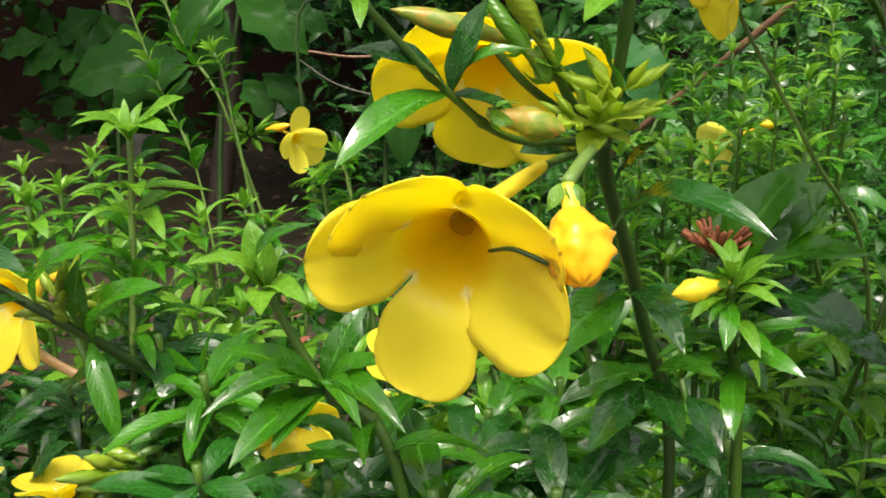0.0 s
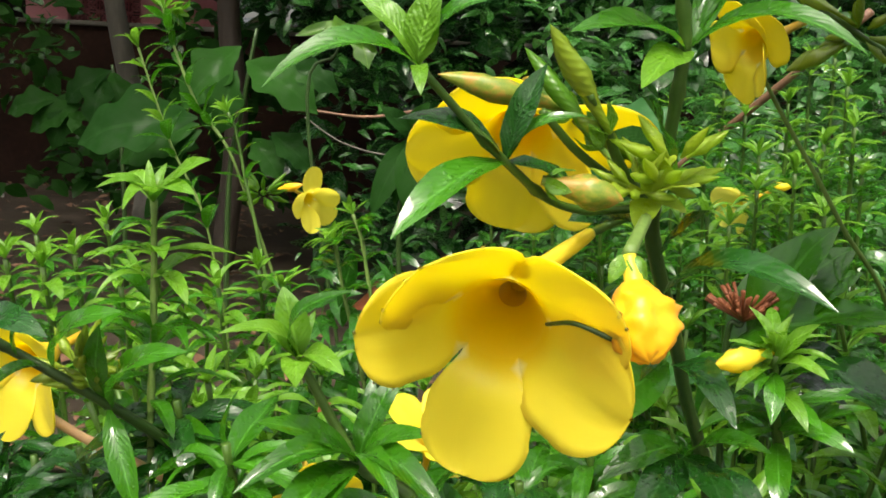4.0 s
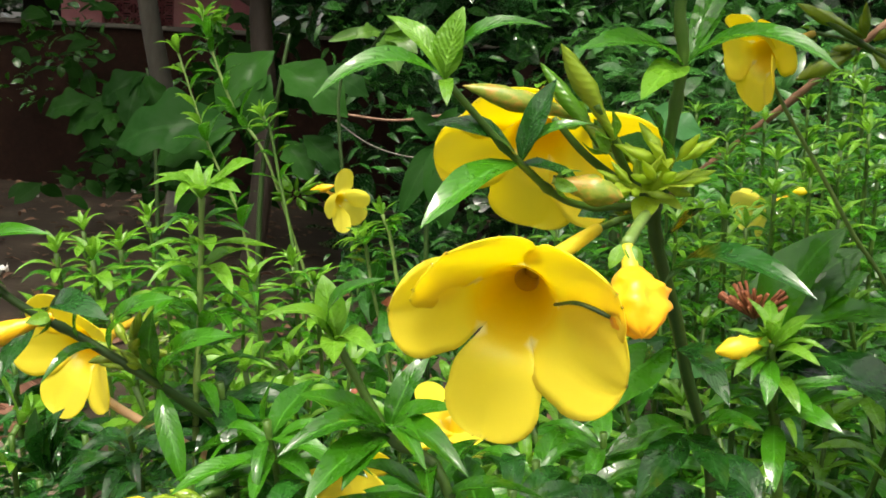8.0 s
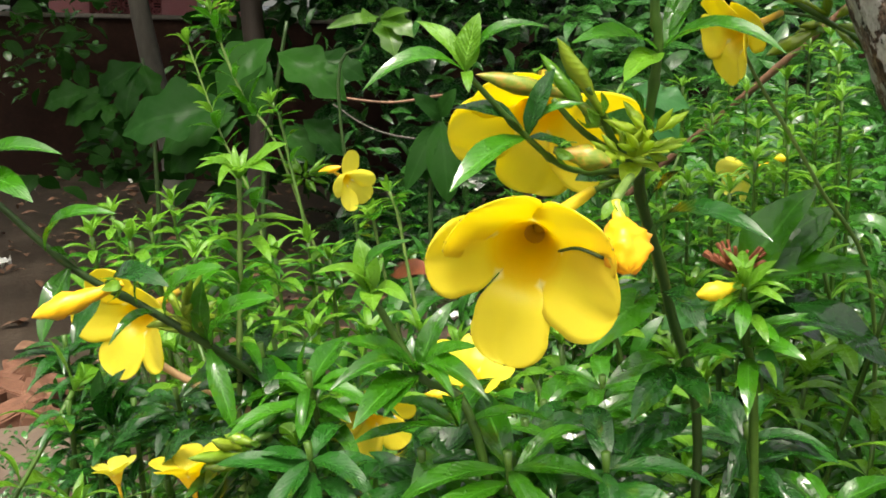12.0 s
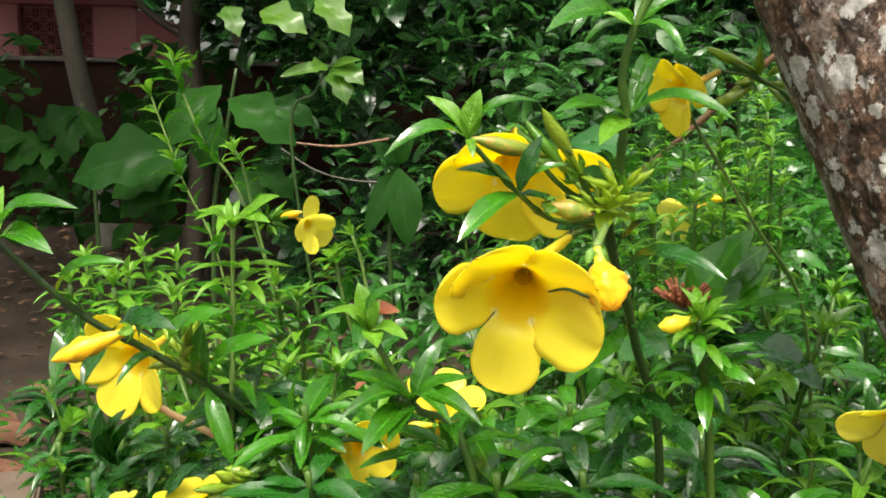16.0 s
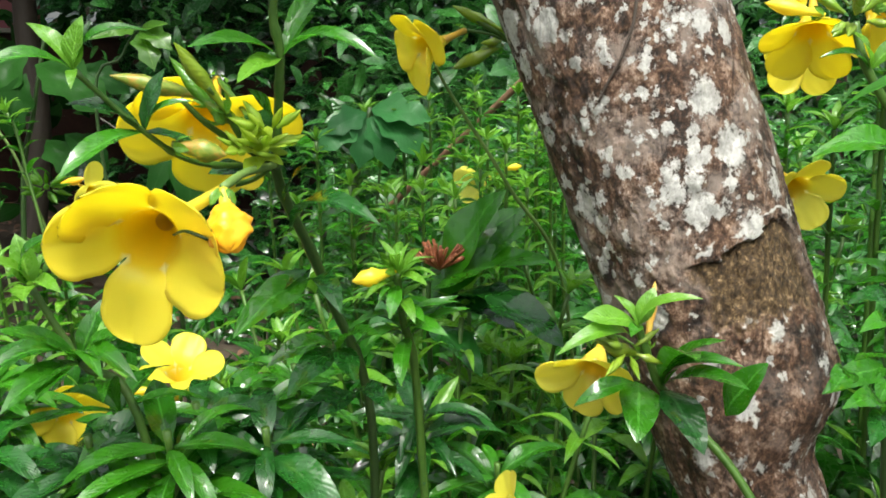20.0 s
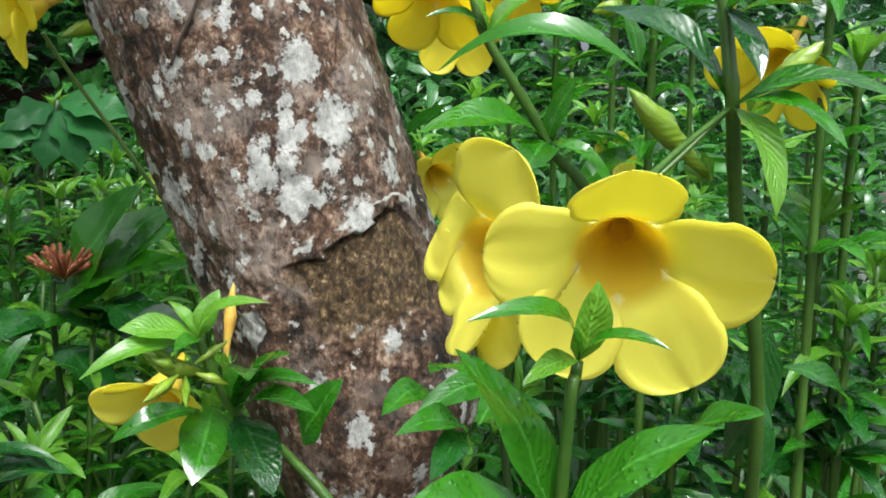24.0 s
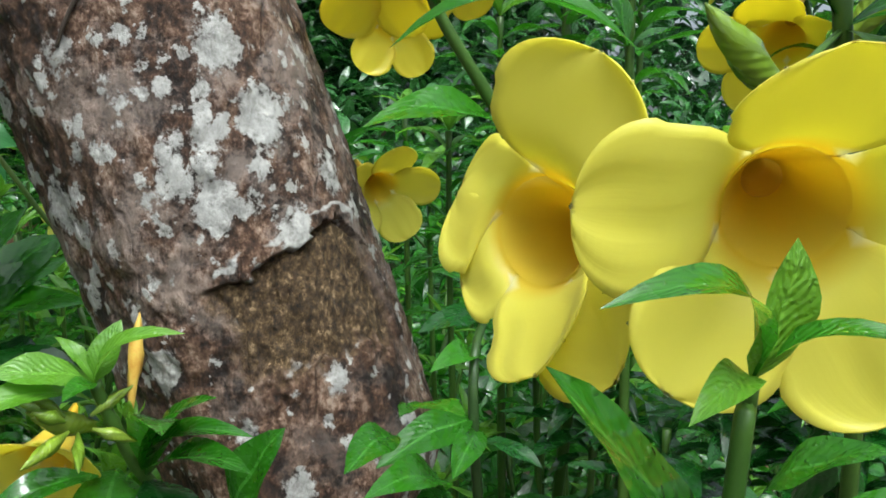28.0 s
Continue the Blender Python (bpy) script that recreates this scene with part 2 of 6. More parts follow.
STEM_PALE = rough_material("stem_pale", [(0.3, (0.075, 0.14, 0.03)), (0.7, (0.15, 0.23, 0.055))], 30, 0.5, 0.0006, 240)
TWIG_BROWN = rough_material("twig_brown", [(0.3, (0.10, 0.05, 0.03)), (0.7, (0.24, 0.13, 0.08))], 40, 0.55, 0.0008, 260)
TWIG_TAN = rough_material("twig_tan", [(0.3, (0.32, 0.19, 0.10)), (0.7, (0.55, 0.36, 0.20))], 40, 0.5, 0.0008, 260)
BARK_DARK = rough_material("bark_dark", [(0.3, (0.02, 0.014, 0.010)), (0.7, (0.06, 0.045, 0.034))], 6, 0.6, 0.01, 50, stretch=(1, 1, 0.3))
BARK_GREY = rough_material("bark_grey", [(0.3, (0.0540, 0.0495, 0.0405)), (0.7, (0.1350, 0.1260, 0.1080))], 5, 0.7, 0.01, 50, stretch=(0.4500, 0.4500, 0.1350))
SOIL = rough_material("wet_soil", [(0.25, (0.014, 0.010, 0.007)), (0.5, (0.046, 0.034, 0.025)), (0.75, (0.11, 0.085, 0.064))], 1.6, 0.6, 0.03, 26, 0.2)
BRICK = rough_material("old_brick", [(0.3, (0.0675, 0.0270, 0.0150)), (0.55, (0.1425, 0.0638, 0.0375)), (0.75, (0.2175, 0.1200, 0.0825))], 14, 0.8, 0.006, 120)
SLAB = rough_material("worn_slab", [(0.3, (0.0714, 0.0491, 0.0357)), (0.7, (0.1339, 0.0982, 0.0759))], 9, 0.7, 0.003, 110)
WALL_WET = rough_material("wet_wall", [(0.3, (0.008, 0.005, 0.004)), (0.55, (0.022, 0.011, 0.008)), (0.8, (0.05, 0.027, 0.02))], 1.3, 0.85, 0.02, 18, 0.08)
PINK = rough_material("pink_plaster", [(0.3, (0.46, 0.17, 0.20)), (0.7, (0.54, 0.24, 0.27))], 2, 0.8, 0.004, 40)
PINK_DARK = rough_material("pink_shutter", [(0.3, (0.30, 0.08, 0.10)), (0.7, (0.40, 0.13, 0.15))], 2, 0.7, 0.004, 40)
WHITE_PAINT = rough_material("white_paint", [(0.3, (0.62, 0.58, 0.56)), (0.7, (0.80, 0.78, 0.76))], 3, 0.6, 0.002, 40)
# near-black colour that paints the shade inside the house
VOID = rough_material("room_shade", [(0.3, (0.01, 0.008, 0.008)), (0.7, (0.025, 0.02, 0.02))], 3, 0.9, 0.002, 40)
STONE = rough_material("pale_stone", [(0.3, (0.22, 0.21, 0.20)), (0.7, (0.52, 0.51, 0.50))], 18, 0.6, 0.006, 110)
CLOTH = rough_material("white_litter", [(0.3, (0.58, 0.58, 0.56)), (0.7, (0.82, 0.82, 0.80))], 20, 0.7, 0.004, 120)
IXORA_RED = rough_material("ixora_red", [(0.3, (0.15, 0.040, 0.016)), (0.7, (0.29, 0.095, 0.040))], 60, 0.5, 0.0006, 300)
RED_LEAF = rough_material("red_leaf", [(0.3, (0.12, 0.03, 0.012)), (0.7, (0.24, 0.07, 0.03))], 40, 0.5, 0.0006, 300)
WATER = bpy.data.materials.new("water")
WATER.use_nodes = True
WATER.node_tree.nodes["Principled BSDF"].inputs["Transmission Weight"].default_value = 1.0
WATER.node_tree.nodes["Principled BSDF"].inputs["Roughness"].default_value = 0.02
WATER.node_tree.nodes["Principled BSDF"].inputs["IOR"].default_value = 1.33


LICHEN_FROM = 1.055


def span(nodes, links, value, low, high, to_low=0.0, to_high=1.0):
    node = nodes.new("ShaderNodeMapRange")
    links.new(value, node.inputs[0])
    for slot, v in zip(list(node.inputs)[1:5], (low, high, to_low, to_high)):
        slot.default_value = v
    return node.outputs[0]


def bark_material():
    """Bark of the leaning tree: grainy red-brown cork, a pinkish crust, ragged grey-white lichen, bare brown wood in the scar."""
    mat, nodes, links, bsdf = material("lichen_bark")
    coord = nodes.new("ShaderNodeTexCoord")
    plain = coord.outputs["Object"]

    def m(op, a, b):
        return math_node(nodes, links, op, a, b)

    def scaled(z):
        node = nodes.new("ShaderNodeMapping")
        node.inputs["Scale"].default_value = (1, 1, z)
        links.new(plain, node.inputs[0])
        return node.outputs[0]

    long = scaled(0.75)
    fine = noise_node(nodes, links, scaled(0.8), 330.0, 6, 0.75).outputs["Fac"]
    mid = noise_node(nodes, links, long, 95.0, 6, 0.65).outputs["Fac"]
    broad = noise_node(nodes, links, long, 24.0, 4, 0.6).outputs["Fac"]
    grain = m("ADD", m("ADD", m("MULTIPLY", mid, 0.42), m("MULTIPLY", fine, 0.36)), m("MULTIPLY", broad, 0.22))
    tone = ramp(nodes, [(0.43, (0.009, 0.0045, 0.003)), (0.475, (0.038, 0.018, 0.009)), (0.51, (0.078, 0.038, 0.021)), (0.545, (0.155, 0.093, 0.060)), (0.60, (0.33, 0.24, 0.185))])
    links.new(grain, tone.inputs[0])
    place = nodes.new("ShaderNodeSeparateXYZ")
    links.new(coord.outputs["UV"], place.inputs[0])
    veil = noise_node(nodes, links, plain, 30.0, 5, 0.65).outputs["Fac"]
    ragged = m("ADD", place.outputs[1], m("MULTIPLY", m("SUBTRACT", veil, 0.5), 0.16))
    grown = span(nodes, links, ragged, LICHEN_FROM - 0.03, LICHEN_FROM + 0.04, 0.82, 1.0)
    grown_crust = m("POWER", grown, 4.0)
    crust = m("MULTIPLY", span(nodes, links, m("ADD", m("MULTIPLY", veil, 0.7), m("MULTIPLY", fine, 0.3)), 0.485, 0.57, 0.0, 0.60), grown_crust)
    base = mix_node(nodes, links, crust, tone.outputs[0], (0.275, 0.22, 0.19))
    # a few long dark seams
    seam = noise_node(nodes, links, scaled(0.16), 34.0, 1.5, 0.5).outputs["Fac"]
    line = span(nodes, links, m("ABSOLUTE", m("SUBTRACT", seam, 0.45), None), 0.002, 0.014, 0.7, 0.0)
    line = m("MULTIPLY", line, span(nodes, links, broad, 0.50, 0.58))
    base = mix_node(nodes, links, line, base, (0.020, 0.010, 0.007))
    # lichen: large ragged patches and small specks
    warp = noise_node(nodes, links, plain, 120.0, 5, 0.65)
    moved = nodes.new("ShaderNodeVectorMath")
    moved.operation = "MULTIPLY_ADD"
    links.new(warp.outputs["Color"], moved.inputs[0])
    moved.inputs[1].default_value = (0.016, 0.016, 0.016)
    links.new(long, moved.inputs[2])
    tatter = m("MULTIPLY", m("SUBTRACT", fine, 0.5), 0.7)

    def patches(scale, floor, gain):
        cells = nodes.new("ShaderNodeTexVoronoi")
        cells.inputs["Scale"].default_value = scale
        links.new(moved.outputs[0], cells.inputs["Vector"])
        pick = nodes.new("ShaderNodeSeparateColor")
        links.new(cells.outputs["Color"], pick.inputs[0])
        reach = m("MULTIPLY", m("SUBTRACT", m("MULTIPLY", pick.outputs[0], grown), floor), gain)
        return span(nodes, links, m("ADD", m("SUBTRACT", reach, cells.outputs["Distance"]), tatter), 0.0, 0.10)

    cover = m("MAXIMUM", patches(50.0, 0.25, 0.85), patches(118.0, 0.27, 0.85))
    bare = nodes.new("ShaderNodeAttribute")
    bare.attribute_name = "bare"
    rim = nodes.new("ShaderNodeAttribute")
    rim.attribute_name = "rim"
    rim_on = span(nodes, links, m("ADD", rim.outputs["Fac"], m("MULTIPLY", m("SUBTRACT", veil, 0.5), 2.4)), 0.74, 0.9)
    cover = m("MULTIPLY", m("MAXIMUM", cover, rim_on), m("SUBTRACT", 1.0, bare.outputs["Fac"]))
    chalk = ramp(nodes, [(0.36, (0.24, 0.225, 0.205)), (0.52, (0.44, 0.435, 0.415)), (0.70, (0.58, 0.585, 0.565))])
    links.new(m("ADD", m("MULTIPLY", fine, 0.6), m("MULTIPLY", mid, 0.4)), chalk.inputs[0])
    wood = noise_node(nodes, links, scaled(0.7), 300.0, 8, 0.8).outputs["Fac"]
    wood_tone = ramp(nodes, [(0.38, (0.008, 0.005, 0.002)), (0.48, (0.050, 0.028, 0.011)), (0.56, (0.105, 0.066, 0.028)), (0.63, (0.30, 0.21, 0.12))])
    links.new(wood, wood_tone.inputs[0])
    base = mix_node(nodes, links, bare.outputs["Fac"], base, wood_tone.outputs[0])
    base = mix_node(nodes, links, m("MULTIPLY", cover, 0.9), base, chalk.outputs[0])
    links.new(base, bsdf.inputs["Base Color"])
    bsdf.inputs["Roughness"].default_value = 0.62
    bsdf.inputs["Specular IOR Level"].default_value = 0.35
    rise = m("ADD", m("ADD", mid, m("MULTIPLY", fine, 0.55)), m("MULTIPLY", cover, 0.10))
    rise = m("SUBTRACT", rise, m("MULTIPLY", line, 0.4))
    bump = nodes.new("ShaderNodeBump")
    bump.inputs["Strength"].default_value, bump.inputs["Distance"].default_value = 1.0, 0.004
    links.new(rise, bump.inputs["Height"])
    links.new(bump.outputs[0], bsdf.inputs["Normal"])
    return mat


BARK = bark_material()


# ---- building blocks ----
WORLD = {}


def thing(name, at, label, category, group="", kind=""):
    ob = new(name)
    ob.empty_display_size = 0.02
    ob.matrix_basis = Matrix.Translation(at)
    WORLD[ob] = ob.matrix_basis.copy()
    return tagged(ob, label, category, group, kind)


def hang(ob, parent, m=None):
    """Parents ob, whose place in the world is m, under parent."""
    m = m or Matrix.Identity(4)
    WORLD[ob] = m.copy()
    if parent is None:
        ob.matrix_basis = m
    else:
        ob.parent = parent
        ob.matrix_basis = WORLD[parent].inverted() @ m
    return ob


def part(name, mesh, mat, parent, label="", m=None):
    if mat and not mesh.materials:
        mesh.materials.append(mat)
    ob = hang(new(name, mesh), parent, m)
    return tagged(ob, label) if label else ob


def grid_mesh(name, verts, uvs, rows, cols, wrap=False, smooth=True):
    """A sheet of rows x cols points (cols close on themselves with wrap), with uv by point."""
    faces = []
    for i in range(rows - 1):
        for j in range(cols if wrap else cols - 1):
            k = (j + 1) % cols
            faces.append((i * cols + j, i * cols + k, (i + 1) * cols + k, (i + 1) * cols + j))
    mesh = bpy.data.meshes.new(name)
    mesh.from_pydata([tuple(v) for v in verts], [], faces)
    layer = mesh.uv_layers.new(name="uv")
    ids = np.empty(len(mesh.loops), np.int32)
    mesh.loops.foreach_get("vertex_index", ids)
    layer.data.foreach_set("uv", np.asarray(uvs, np.float32)[ids].ravel())
    if smooth:
        mesh.polygons.foreach_set("use_smooth", np.ones(len(mesh.polygons), bool))
    return mesh


def bm_mesh(name, bm, smooth=False):
    mesh = bpy.data.meshes.new(name)
    bm.to_mesh(mesh)
    bm.free()
    if smooth:
        mesh.polygons.foreach_set("use_smooth", np.ones(len(mesh.polygons), bool))
    return mesh


def spline(points, per=6):
    """A smooth line through the points."""
    pts = [Vector(p) for p in points]
    if len(pts) == 2:
        return [pts[0].lerp(pts[1], i / per) for i in range(per + 1)]
    full = [pts[0] * 2 - pts[1], *pts, pts[-1] * 2 - pts[-2]]
    out = []
    for a, b, c, d in zip(full, full[1:], full[2:], full[3:]):
        for i in range(per):
            t = i / per
            out.append(0.5 * ((2 * b) + (c - a) * t + (2 * a - 5 * b + 4 * c - d) * t * t + (3 * b - a - 3 * c + d) * t ** 3))
    return out + [pts[-1]]


def tube_mesh(name, line, radius, sides=8):
    """A round rod along the line; radius(s) for s from 0 to 1. Closed at both ends by small caps."""
    line = [Vector(p) for p in line]
    origin, verts, uvs = line[0].copy(), [], []
    side = Vector((1, 0.2, 0.1))
    n = len(line)
    for i, p in enumerate(line):
        ahead = (line[min(i + 1, n - 1)] - line[max(i - 1, 0)]).normalized()
        side = (side - ahead * side.dot(ahead)).normalized()
        up = ahead.cross(side)
        r = radius(i / (n - 1))
        for j in range(sides):
            a = 2 * math.pi * j / sides
            verts.append(p - origin + (side * math.cos(a) + up * math.sin(a)) * r)
            uvs.append((j / sides, i / (n - 1)))
    mesh = grid_mesh(name, verts, uvs, n, sides, wrap=True)
    bm = bmesh.new()
    bm.from_mesh(mesh)
    bmesh.ops.holes_fill(bm, edges=[e for e in bm.edges if e.is_boundary])
    bm.to_mesh(mesh)
    bm.free()
    return mesh, origin


def rod(name, points, r0, r1, mat, parent, label="", per=6, sides=8, knots=0.0):
    line = spline(points, per)
    count = len(points) * 2.0
    mesh, origin = tube_mesh(name, line, lambda s: r0 + (r1 - r0) * s + knots * max(0.0, math.cos(s * count * math.pi)) ** 8, sides)
    return part(name, mesh, mat, parent, label, Matrix.Translation(origin))


def leaf_points(w=0.13, fold=0.35, arch=0.12, wave=0.0, n=10, m=5, tip=1.0, seed=0, lobe=0.0):
    """Points and uv of a pointed blade of length 1 along y, its upper face to z."""
    verts, uvs = [], []
    for i in range(n):
        v = i / (n - 1)
        h = w * max(0.0, 4 * v * (1 - v) ** tip) ** 0.85 * (1.08 - 0.25 * v) * (0.35 + 0.65 * min(1.0, v / 0.16))
        h = max(h * (1 + lobe * math.sin(17 * v + 1.2)), 0.012 if i < n - 1 else 0.002)
        for j in range(m):
            u = -1 + 2 * j / (m - 1)
            bend = arch * 4 * v * (1 - v)
            lift = abs(u) * h * math.sin(fold) + wave * h * math.sin(9 * v + 2.2 * u + seed)
            verts.append((u * h * math.cos(fold), v, bend + lift))
            uvs.append((j / (m - 1), v))
    return np.array(verts), np.array(uvs), n, m


BLADES = [dict(w=0.132, fold=0.34, arch=0.12, wave=0.10, seed=0), dict(w=0.15, fold=0.28, arch=0.17, wave=0.16, seed=1),
          dict(w=0.118, fold=0.45, arch=0.22, wave=0.08, seed=2), dict(w=0.165, fold=0.24, arch=0.09, wave=0.18, seed=3),
          dict(w=0.105, fold=0.32, arch=0.28, wave=0.05, seed=4), dict(w=0.142, fold=0.38, arch=0.05, wave=0.12, seed=5),
          dict(w=0.24, fold=0.16, arch=0.10, wave=0.14, seed=6), dict(w=0.30, fold=0.14, arch=0.08, wave=0.12, seed=7), dict(w=0.27, fold=0.22, arch=0.12, wave=0.10, seed=8, n=22, m=7, lobe=0.20)]
BLADE_MESH = {}


def blade(kind, mat):
    key = (kind, mat.name)
    if key not in BLADE_MESH:
        v, uv, n, m = leaf_points(**BLADES[kind])
        BLADE_MESH[key] = grid_mesh("leaf", v, uv, n, m)
    return BLADE_MESH[key]


def basis(at, along, face, size, wide=1.0):
    """A pose whose y runs along, whose z leans to face, scaled."""
    y = Vector(along).normalized()
    z = Vector(face)
    z = z - y * z.dot(y)
    if z.length < 1e-4:
        z = Vector((0.3, -0.7, 0.6)) - y * Vector((0.3, -0.7, 0.6)).dot(y)
    z.normalize()
    x = y.cross(z)
    return Matrix.Translation(at) @ Matrix((x, y, z)).transposed().to_4x4() @ Matrix.Diagonal((size * wide, size, size, 1))


def leaf(parent, base, tip, kind=0, mat=None, face=(0, -0.55, 0.8), wide=1.0, label=""):
    """One blade from its foot to its tip."""
    a, b = Vector(base), Vector(tip)
    return part("leaf", blade(kind, mat or LEAF), mat or LEAF, parent, label, basis(a, b - a, face, (b - a).length, wide))


RND = random.Random(7)


def whorl(parent, at, along, count, length, spread=62, mat=None, turn=0.0, kinds=(0, 1, 2, 5), sag=0.0, jitter=0.2):
    """A ring of leaves round a node."""
    axis = Vector(along).normalized()
    side = axis.orthogonal().normalized()
    for i in range(count):
        a = turn + 2 * math.pi * (i + RND.uniform(-jitter, jitter)) / count
        out = Matrix.Rotation(a, 3, axis) @ side
        lean = radians(spread + RND.uniform(-14, 14))
        way = axis * math.cos(lean) + out * math.sin(lean) + Vector((0, 0, -sag * RND.uniform(0.5, 1.3)))
        face = axis * math.sin(lean) - out * math.cos(lean)
        size = length * RND.uniform(0.72, 1.15)
        m = basis(Vector(at), way, face, size, RND.uniform(0.85, 1.2))
        mt = mat or LEAF
        part("leaf", blade(RND.choice(kinds), mt), mt, parent, "", m)


def leafy(parent, points, r0, r1, nodes, length, mat=None, stem_mat=None, count=4, start=0.12, tuft=True, spread=76, sag=0.22, young=0.35, skip=(), tuft_size=0.9):
    """A stem with rings of leaves along it, the topmost young and upright."""
    line = spline(points, 8)
    rod("stem", points, r0, r1, stem_mat or STEM_GREEN, parent, per=8, sides=7, knots=r1 * 0.35)
    n = len(line) - 1
    for k in range(nodes):
        if k in skip:
            continue
        s = start + (0.97 - start) * (k + 0.5) / nodes
        i = min(int(s * n), n - 1)
        at = line[i].lerp(line[i + 1], s * n - i)
        along = (line[i + 1] - line[i]).normalized()
        m = LEAF_YOUNG if s > 1 - young * 0.6 and RND.random() < 0.6 else (mat or LEAF)
        whorl(parent, at, along, count, length * (1.05 - 0.30 * s) * RND.uniform(0.85, 1.1), spread, m, k * 0.8 + RND.random(), sag=sag)
    if tuft:
        along = (line[-1] - line[-3]).normalized()
        whorl(parent, line[-1], along, 4, length * 0.75 * tuft_size, 62, LEAF_YOUNG, RND.random() * 3)
        whorl(parent, line[-1], along, 3, length * 0.55 * tuft_size, 32, LEAF_YOUNG, RND.random() * 3, kinds=(0, 5))


def petal_mesh(root, swing, r0, length, width, flare, cup=0.25, twist=0.15, curl=0.0, start=24.0, seed=0, n=19, m=13):
    """One lobe with its fifth of the funnel: up out of the tube to the mouth (radius r0), then bending outward to the flare angle from the axis z."""
    verts, uvs = [], []
    throat = 5
    for i in range(throat):
        k = i / throat
        r, z = r0 * (0.36 + 0.64 * k ** 0.8), -r0 * 1.45 * (1 - k)
        for j in range(m):
            u = -1 + 2 * j / (m - 1)
            an = root + u * 0.655
            verts.append((r * math.cos(an), r * math.sin(an), z))
            uvs.append((0.5, 0.12))
    r, z = r0, 0.0
    before = 0.0
    for i in range(n):
        s = 1 - (1 - i / (n - 1)) ** 1.5
        ds, before = length * (s - before), s
        k = min(1.0, s * 1.9)
        beta = radians(start + (flare - start) * k * k * (3 - 2 * k) + curl * max(0.0, s - 0.55) / 0.45)
        if i:
            r += math.sin(beta) * ds
            z += math.cos(beta) * ds
        w0 = r0 * 0.655
        phi = root + swing * min(1.0, s * 2.2)
        if s < 0.6:
            k2 = min(1.0, s / 0.48)
            w = w0 + (width - w0) * (k2 * k2 * (3 - 2 * k2))
        else:
            w = width * math.sqrt(max(0.0, 1 - ((s - 0.6) / 0.4) ** 2.3)) + 0.0006
        re = max(r, r0) * (1 + 2.2 * s)
        for j in range(m):
            u = -1 + 2 * j / (m - 1)
            a = u * w / re
            x = re * math.sin(a)
            rr = r - re * (1 - math.cos(a))
            ruffle = 0.045 * width * s * math.sin(5 * u + 3 * s + seed) + 0.025 * width * s * math.sin(11 * u + seed * 2.1) + 0.05 * width * s * s * math.sin(2.3 * u + seed * 1.7)
            lift = cup * s * u * u * w * 0.6 + twist * u * w * s + ruffle * min(1.0, w / width)
            px, pz = rr - lift * math.cos(beta), z + lift * math.sin(beta)
            verts.append((px * math.cos(phi) - x * math.sin(phi), px * math.sin(phi) + x * math.cos(phi), pz))
            uvs.append((j / (m - 1), s))
    return grid_mesh("petal", verts, uvs, n + throat, m)


def lathe_mesh(name, profile, sides=16):
    """profile: (radius, height, v) from one end to the other."""
    verts, uvs = [], []
    for r, z, v in profile:
        for j in range(sides):
            a = 2 * math.pi * j / sides
            verts.append((r * math.cos(a), r * math.sin(a), z))
            uvs.append((j / sides, v))
    return grid_mesh(name, verts, uvs, len(profile), sides, wrap=True)


def bead_mesh():
    bm = bmesh.new()
    bmesh.ops.create_icosphere(bm, subdivisions=2, radius=1.0)
    mesh = bm_mesh("rain_drop", bm, True)
    mesh.materials.append(WATER)
    return mesh


BEAD = bead_mesh()


